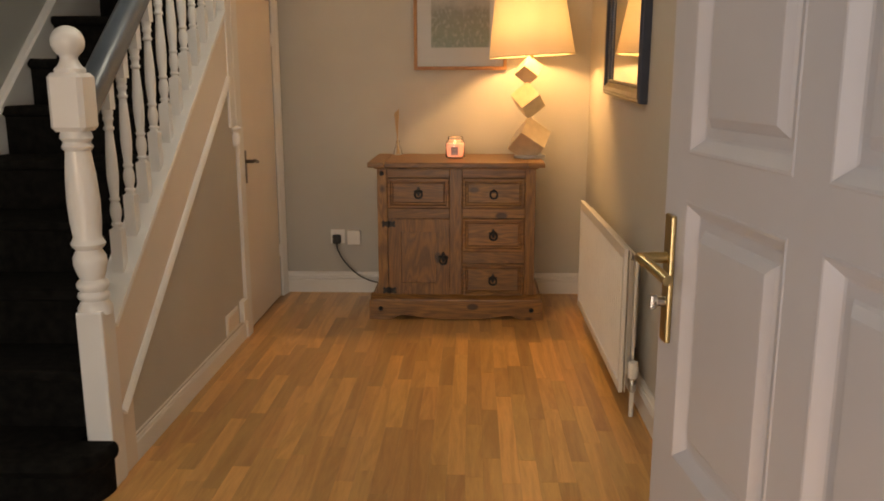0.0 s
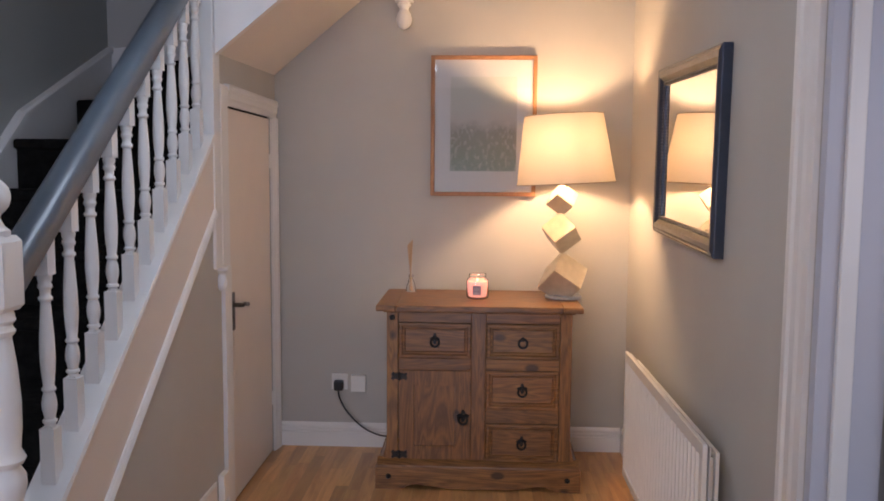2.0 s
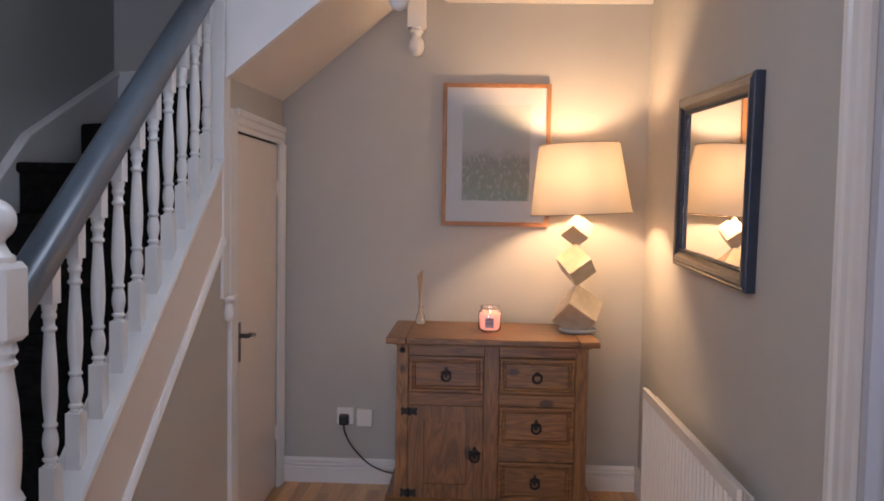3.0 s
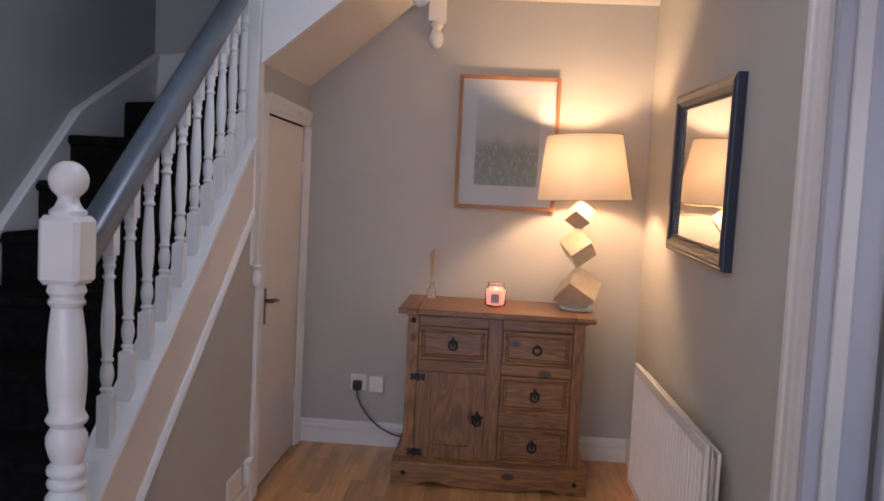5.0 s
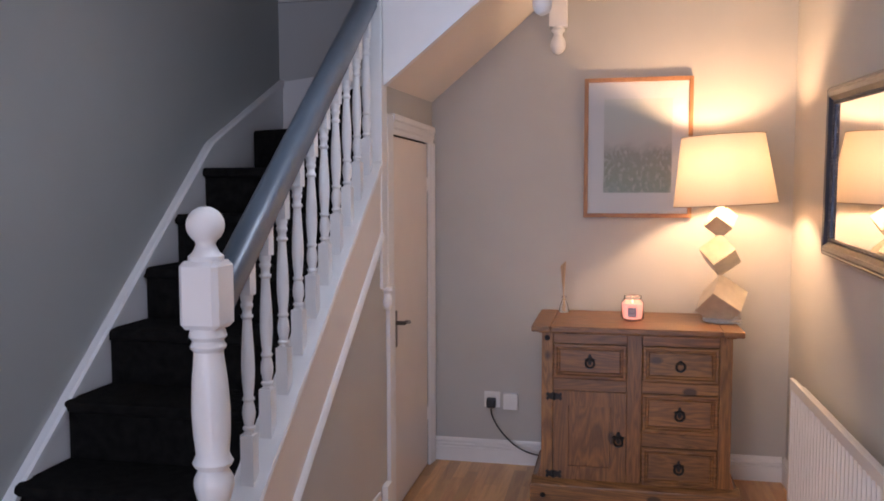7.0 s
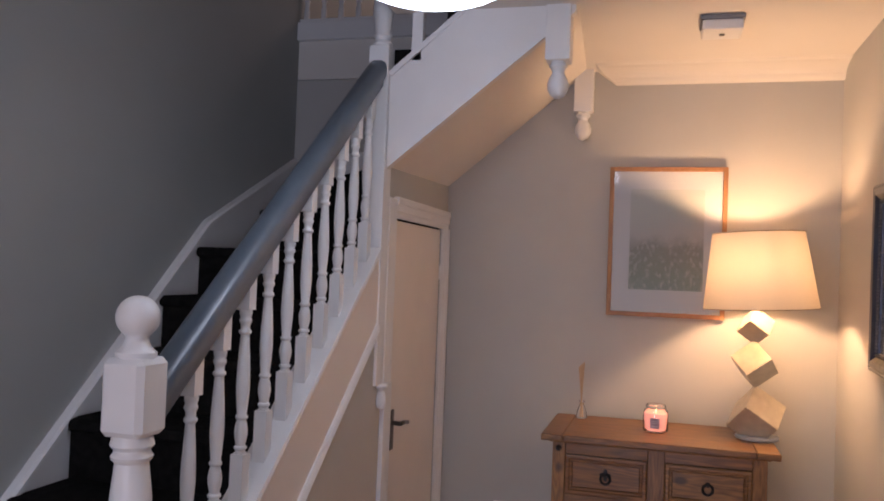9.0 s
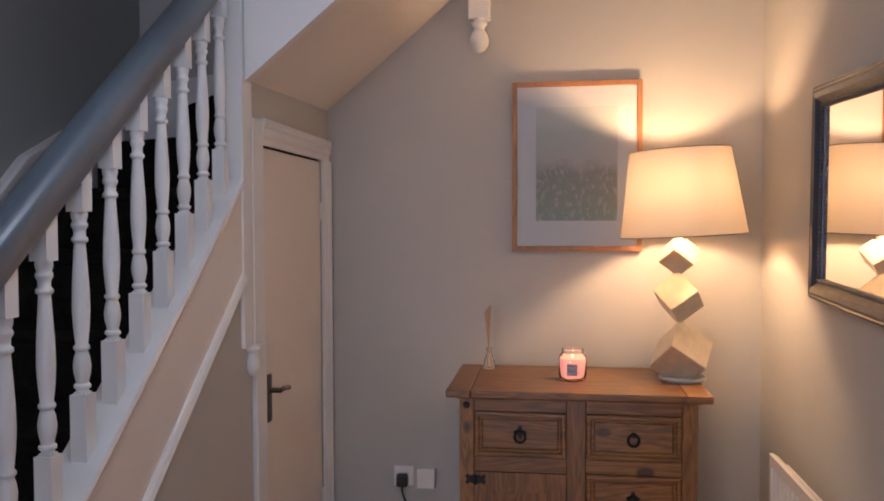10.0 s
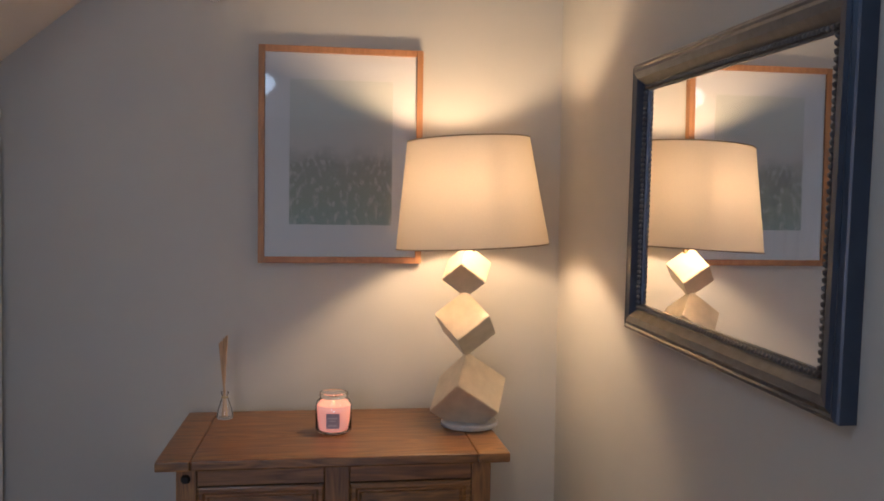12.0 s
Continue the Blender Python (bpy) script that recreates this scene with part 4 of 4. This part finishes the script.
# framed print
pic = thing("framed_picture", "framed soft green and grey landscape print in an oak frame", "picture")
PX0, PX1, PZ0, PZ1, PY = -0.325, 0.211, 1.335, 2.042, 4.766
fw = 0.021
bars = [("frame_side", (PX0, PX0 + fw, PZ0, PZ1)), ("frame_side", (PX1 - fw, PX1, PZ0, PZ1)), ("frame_rail", (PX0 + fw, PX1 - fw, PZ1 - fw, PZ1)), ("frame_rail", (PX0 + fw, PX1 - fw, PZ0, PZ0 + fw))]
for nm, (a, b, c, d) in bars:
    part(nm, box(a, b, PY, YB - 0.001, c, d, 0.002), OAKFRAME, pic)
part("mount", box(PX0 + fw, PX1 - fw, PY + 0.010, PY + 0.016, PZ0 + fw, PZ1 - fw), MOUNT, pic, "off-white mount")


def print_material():
    """Hazy upper field lightened for the warm glass reflection, darker green grasses with pale flecks below."""
    m = bpy.data.materials.new("landscape_print_glass_veil")
    m.use_nodes = True
    nt = m.node_tree
    n, l = nt.nodes.new, nt.links.new
    b = nt.nodes["Principled BSDF"]
    b.inputs["Roughness"].default_value = 0.85
    tc, sep = n("ShaderNodeTexCoord"), n("ShaderNodeSeparateXYZ")
    l(tc.outputs["Object"], sep.inputs[0])
    nz = n("ShaderNodeTexNoise")
    nz.inputs["Scale"].default_value, nz.inputs["Detail"].default_value = 14, 6
    l(tc.outputs["Object"], nz.inputs["Vector"])
    wob = n("ShaderNodeMath")
    wob.operation = "MULTIPLY_ADD"
    wob.inputs[1].default_value = 0.10
    l(nz.outputs["Fac"], wob.inputs[0])
    l(sep.outputs["Z"], wob.inputs[2])
    mr = n("ShaderNodeMapRange")
    mr.inputs["From Min"].default_value, mr.inputs["From Max"].default_value = 1.50, 2.0
    l(wob.outputs[0], mr.inputs["Value"])
    ramp = n("ShaderNodeValToRGB")
    cr = ramp.color_ramp
    cr.elements[0].position, cr.elements[0].color = 0.0, (0.36, 0.42, 0.36, 1)
    # top colour raised to hold the warm reflection on the glass
    cr.elements[1].position, cr.elements[1].color = 1.0, (0.66, 0.65, 0.59, 1)
    for p, c in ((0.18, (0.37, 0.39, 0.31, 1)), (0.42, (0.38, 0.36, 0.30, 1)), (0.55, (0.62, 0.57, 0.51, 1)), (0.8, (0.62, 0.62, 0.55, 1))):
        e = cr.elements.new(p)
        e.color = c
    l(mr.outputs["Result"], ramp.inputs["Fac"])
    vo = n("ShaderNodeTexNoise")
    vo.inputs["Scale"].default_value, vo.inputs["Detail"].default_value = 55, 5
    mp = n("ShaderNodeMapping")
    mp.inputs["Scale"].default_value = (1.3, 1, 0.7)
    l(tc.outputs["Object"], mp.inputs["Vector"])
    l(mp.outputs[0], vo.inputs["Vector"])
    fl = n("ShaderNodeMapRange")
    fl.inputs["From Min"].default_value, fl.inputs["From Max"].default_value, fl.inputs["To Max"].default_value = 0.50, 0.66, 0.6
    l(vo.outputs["Fac"], fl.inputs["Value"])
    low = n("ShaderNodeMapRange")
    low.inputs["From Min"].default_value, low.inputs["From Max"].default_value, low.inputs["To Min"].default_value, low.inputs["To Max"].default_value = 0.42, 0.58, 1.0, 0.1
    l(mr.outputs["Result"], low.inputs["Value"])
    mu = n("ShaderNodeMath")
    mu.operation = "MULTIPLY"
    l(fl.outputs["Result"], mu.inputs[0])
    l(low.outputs["Result"], mu.inputs[1])
    mx = n("ShaderNodeMix")
    mx.data_type = "RGBA"
    mx.inputs["B"].default_value = (0.68, 0.63, 0.57, 1)
    l(mu.outputs[0], mx.inputs["Factor"])
    l(ramp.outputs["Color"], mx.inputs["A"])
    l(mx.outputs["Result"], b.inputs["Base Color"])
    return m


part("print", box(-0.225, 0.111, PY + 0.0085, PY + 0.0105, 1.462, 1.936), print_material(), pic, "print of grasses under haze, lightened for the glass reflection")
part("glass", box(PX0 + fw - 0.001, PX1 - fw + 0.001, PY + 0.004, PY + 0.006, PZ0 + fw - 0.001, PZ1 - fw + 0.001), PICGLASS, pic).visible_shadow = False

# mirror with beaded pewter frame
mir = thing("wall_mirror", "rectangular wall mirror in a beaded pewter frame, stiles coloured as blue reflection", "mirror")
MY0, MY1, MZ0, MZ1 = 3.176, 4.060, 1.198, 1.866
MW = 0.070


def frame_ring(steps, material, name, sides, label=""):
    """Mitred frame members: side 0 bottom, 1 far stile, 2 top, 3 near stile."""
    for i in sides:
        bm = bmesh.new()
        rows = []
        for off, h in steps:
            c = ((MY0 + off, MZ0 + off), (MY1 - off, MZ0 + off), (MY1 - off, MZ1 - off), (MY0 + off, MZ1 - off))
            rows.append([bm.verts.new((XR - h, y, z)) for y, z in (c[i], c[(i + 1) % 4])])
        for r, q in zip(rows, rows[1:]):
            bm.faces.new((r[0], r[1], q[1], q[0]))
        part(name, bm, material, mir, label)


EDGE = [(0.0, 0.001), (0.0, 0.030), (0.002, 0.034), (0.009, 0.038), (0.014, 0.036), (0.022, 0.040), (0.038, 0.038), (0.050, 0.028), (0.054, 0.024), (MW, 0.020), (MW, 0.006)]
# stiles carry the bluish reflection as colour; the frame is all one metal
frame_ring(EDGE, BLUE_REFLECTION, "frame_stile", (1, 3), "pewter moulded stile with a dark blue reflection in its colour")
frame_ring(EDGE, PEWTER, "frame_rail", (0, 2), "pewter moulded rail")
part("mirror_glass", box(XR - 0.016, XR - 0.012, MY0 + MW - 0.01, MY1 - MW + 0.01, MZ0 + MW - 0.01, MZ1 - MW + 0.01), MIRROR, mir, "clear mirror glass")
part("backing", box(XR - 0.0118, XR - 0.001, MY0 + 0.01, MY1 - 0.01, MZ0 + 0.01, MZ1 - 0.01), DARK, mir)
beads = bmesh.new()
o = MW - 0.008
for y0, z0, y1, z1 in ((MY0 + o, MZ0 + o, MY1 - o, MZ0 + o), (MY0 + o, MZ1 - o, MY1 - o, MZ1 - o), (MY0 + o, MZ0 + o, MY0 + o, MZ1 - o), (MY1 - o, MZ0 + o, MY1 - o, MZ1 - o)):
    k = int(math.hypot(y1 - y0, z1 - z0) / 0.0125)
    for i in range(k + 1):
        bmesh.ops.create_icosphere(beads, subdivisions=1, radius=0.0062, matrix=Matrix.Translation((XR - 0.024, y0 + (y1 - y0) * i / k, z0 + (z1 - z0) * i / k)))
tagged(part("beading", beads, PEWTER, mir, smooth=True), kind="stuff")

mid = Vector((XR, (MY0 + MY1) / 2, (MZ0 + MZ1) / 2))
mir.matrix_world = Matrix.Translation(mid) @ Matrix.Rotation(radians(1.9), 4, "X") @ Matrix.Translation(-mid)

# radiator
rad = thing("radiator", "white ribbed double panel radiator on the wall", "radiator")
RY0, RY1, RZ0, RZ1, RXF = 2.975, 4.25, 0.085, 0.648, 0.592


def ribbed(xf, name):
    bm = bmesh.new()
    prof = [(RY0 + 0.004, 0)]
    n = 26
    step = (RY1 - RY0 - 0.05) / n
    y = RY0 + 0.025
    for i in range(n):
        prof += [(y + 0.10 * step, 0.0), (y + 0.25 * step, 0.021), (y + 0.75 * step, 0.021), (y + 0.90 * step, 0.0)]
        y += step
    prof.append((RY1 - 0.004, 0))
    zs = [(RZ0, 0.0), (RZ0 + 0.03, 0.0), (RZ0 + 0.045, 1.0), (RZ1 - 0.05, 1.0), (RZ1 - 0.035, 0.0), (RZ1, 0.0)]
    rows = [[bm.verts.new((xf + d * k, yy, z)) for yy, d in prof] for z, k in zs]
    for a, b in zip(rows, rows[1:]):
        for i in range(len(prof) - 1):
            bm.faces.new((a[i], a[i + 1], b[i + 1], b[i]))
    box(xf + 0.0215, xf + 0.025, RY0, RY1, RZ0, RZ1, bm=bm)
    return part(name, bm, RADWHITE, rad)


ribbed(RXF, "front_panel")
part("back_panel", box(RXF + 0.05, RXF + 0.062, RY0 + 0.035, RY1 - 0.004, RZ0 + 0.02, RZ1 - 0.03, 0.003), RADWHITE, rad)
part("top_edge", box(RXF - 0.002, RXF + 0.014, RY0, RY1, RZ1, RZ1 + 0.007, 0.003), RADWHITE, rad)
part("end_edge", box(RXF - 0.002, RXF + 0.014, RY0 - 0.006, RY0, RZ0, RZ1 + 0.007, 0.003), RADWHITE, rad)
part("convector", box(RXF + 0.027, RXF + 0.048, RY0 + 0.05, RY1 - 0.05, RZ0 + 0.06, RZ1 - 0.05), RADWHITE, rad)
for y in (RY0 + 0.2, RY1 - 0.2):
    part("bracket", box(RXF + 0.07, XR, y, y + 0.03, 0.2, 0.55), RADWHITE, rad)
for y, hh in ((RY0 - 0.035, 0.075), (RY1 - 0.02, 0.0)):
    pipe = turned([(0.0085, 0.0), (0.0085, 0.10), (0.015, 0.105), (0.015, 0.15), (0.011, 0.155)], 14)
    pipe.transform(Matrix.Translation((RXF + 0.045, y, 0)))
    pp = part("valve", pipe, CHROME if hh else RADWHITE, rad, "chrome valve" if hh else "", smooth=True)
    if hh:
        cap = turned([(0.012, 0.155), (0.020, 0.16), (0.021, 0.20), (0.018, 0.222), (0.008, 0.226)], 18)
        cap.transform(Matrix.Translation((RXF + 0.045, y, 0)))
        part("valve_cap", cap, PLASTIC, pp, "white valve cap", smooth=True)
        part("tail", box(RXF + 0.036, RXF + 0.054, y, RY0 + 0.02, 0.118, 0.136, 0.005), CHROME, pp)
        riser = turned([(0.009, -0.02), (0.009, 0.10)], 12)
        riser.transform(Matrix.Translation((RXF + 0.045, y, 0)))
        part("pipe", riser, RADWHITE, pp, smooth=True)

# sockets and flex
sock = thing("wall_socket", "white square wall socket with a black plug", "socket")
part("plate", box(-0.843, -0.757, YB - 0.009, YB - 0.0005, 0.306, 0.392, 0.003), PLASTIC, sock)
pl = part("plug", box(-0.828, -0.778, YB - 0.050, YB - 0.0095, 0.308, 0.362, 0.011), BLACK, sock, "black plug")
part("switch", box(-0.79, -0.778, YB - 0.012, YB - 0.009, 0.366, 0.384, 0.001), PLASTIC, sock)
box2 = thing("wall_box", "white raised square box beside the socket", "wall box")
part("body", box(-0.738, -0.660, YB - 0.034, YB - 0.0005, 0.302, 0.388, 0.004), PLASTIC, box2)
line = bezier([(-0.803, YB - 0.04, 0.315), (-0.795, YB - 0.045, 0.27), (-0.755, YB - 0.05, 0.20), (-0.68, YB - 0.055, 0.125), (-0.60, YB - 0.06, 0.085), (-0.52, YB - 0.06, 0.07)], 8)
tagged(part("lamp_flex", sweep(round_profile(0.0042, 8), line, up=(0, 1, 0)), BLACK, None, smooth=True), "black lamp flex hanging from the plug", "cable")

cord = bezier([(0.38, 4.44, 0.862), (0.40, 4.47, 0.861), (0.385, 4.56, 0.861), (0.37, 4.66, 0.861), (0.36, 4.73, 0.861)], 8)
tagged(part("power_cable", sweep(round_profile(0.0038, 8), cord, up=(0, 0, 1)), BLACK, None, smooth=True), "black cord running back from the table lamp", "cable")

# vent plate on the panel
vent = thing("air_vent", "small white wall vent low on the panel", "vent")
part("frame", box(XS - 0.005, XS + 0.004, 3.545, 3.735, 0.108, 0.205, 0.003), PLASTIC, vent)
part("grille", box(XS + 0.004, XS + 0.007, 3.562, 3.718, 0.122, 0.191, 0.001), CREAM, vent)
vent2 = thing("phone_box", "small white junction box by the cupboard frame", "junction box")
part("body", box(XS - 0.005, XS + 0.022, 3.77, 3.84, 0.108, 0.215, 0.004), PLASTIC, vent2)

# ceiling alarm
al = thing("ceiling_alarm", "square white alarm with a dark base on the ceiling", "smoke alarm")
part("base", box(0.045, 0.205, 3.98, 4.14, CEILZ - 0.016, CEILZ - 0.0005, 0.004), mat("grey_plastic", (0.25, 0.25, 0.25), 0.5, bump=0), al, "dark grey base")
part("cover", box(0.052, 0.198, 3.987, 4.133, CEILZ - 0.055, CEILZ - 0.016, 0.008), PLASTIC, al)
part("button", box(0.115, 0.135, 4.05, 4.07, CEILZ - 0.059, CEILZ - 0.0545, 0.002), BLACK, al)

# pendant lamp
pen = thing("pendant_lamp", "lit shallow white bowl lamp hung close under the ceiling", "pendant lamp")
gx, gy, gz, gr = -0.62, 2.68, 2.247, 0.218
prof = []
for i in range(1, 60):
    a = math.pi * i / 60
    prof.append((gr * math.sin(a), -0.085 * math.cos(a)))
b2 = turned(prof, 48)
b2.transform(Matrix.Translation((gx, gy, gz)))
part("shade", b2, GLOBE, pen, "glowing white glass bowl", smooth=True)
b2 = turned([(0.003, gz + 0.08), (0.003, CEILZ - 0.02), (0.045, CEILZ - 0.018), (0.05, CEILZ - 0.001)], 16)
b2.transform(Matrix.Translation((gx, gy, 0)))
part("ceiling_rose", b2, PLASTIC, pen, smooth=True)

# ---- strip floor, plank by plank ----
floor = bpy.data.objects["floor"]
rng = random.Random(4)
PW = 0.0605
shared = {}


def plank_mesh(length):
    if length not in shared:
        b = bmesh.new()
        x, y = PW / 2 - 0.0001, length / 2 - 0.0001
        lo = [b.verts.new(p) for p in ((-x, -y, -0.02), (x, -y, -0.02), (x, y, -0.02), (-x, y, -0.02))]
        c = 0.0004
        mid = [b.verts.new(p) for p in ((-x, -y, -c), (x, -y, -c), (x, y, -c), (-x, y, -c))]
        hi = [b.verts.new(p) for p in ((-x + c, -y + c, 0), (x - c, -y + c, 0), (x - c, y - c, 0), (-x + c, y - c, 0))]
        for r, s in ((lo, mid), (mid, hi)):
            for i in range(4):
                b.faces.new((r[i], r[(i + 1) % 4], s[(i + 1) % 4], s[i]))
        b.faces.new(hi)
        me = bpy.data.meshes.new("plank")
        b.to_mesh(me)
        b.free()
        me.materials.append(PLANK)
        shared[length] = me
    return shared[length]


far = bmesh.new()
n_strips = int((XR + 1.21) / PW) + 1
for s in range(n_strips):
    x = -1.21 + PW * (s + 0.5)
    y = 1.9 - rng.random() * 0.3
    while y < YB:
        length = rng.choice((0.34, 0.42, 0.50, 0.60, 0.74))
        if y + length > YB + 0.05:
            length = 0.28
        o = new("plank", plank_mesh(length))
        o.location = (x, y + length / 2, 0)
        o.parent = floor
        y += length
    y0 = 1.9 - 0.3
    box(x - PW / 2 + 0.0004, x + PW / 2 - 0.0004, -1.2, 1.6, -0.02, -0.0005, bm=far)
tagged(part("planks", far, PLANK, floor), kind="stuff")
side_floor = structure("floor_side_room", box(XR + 0.005, 3.4, 0.5, 3.9, -0.02, -0.001), PLANK, "plain wooden side room floor", "floor")
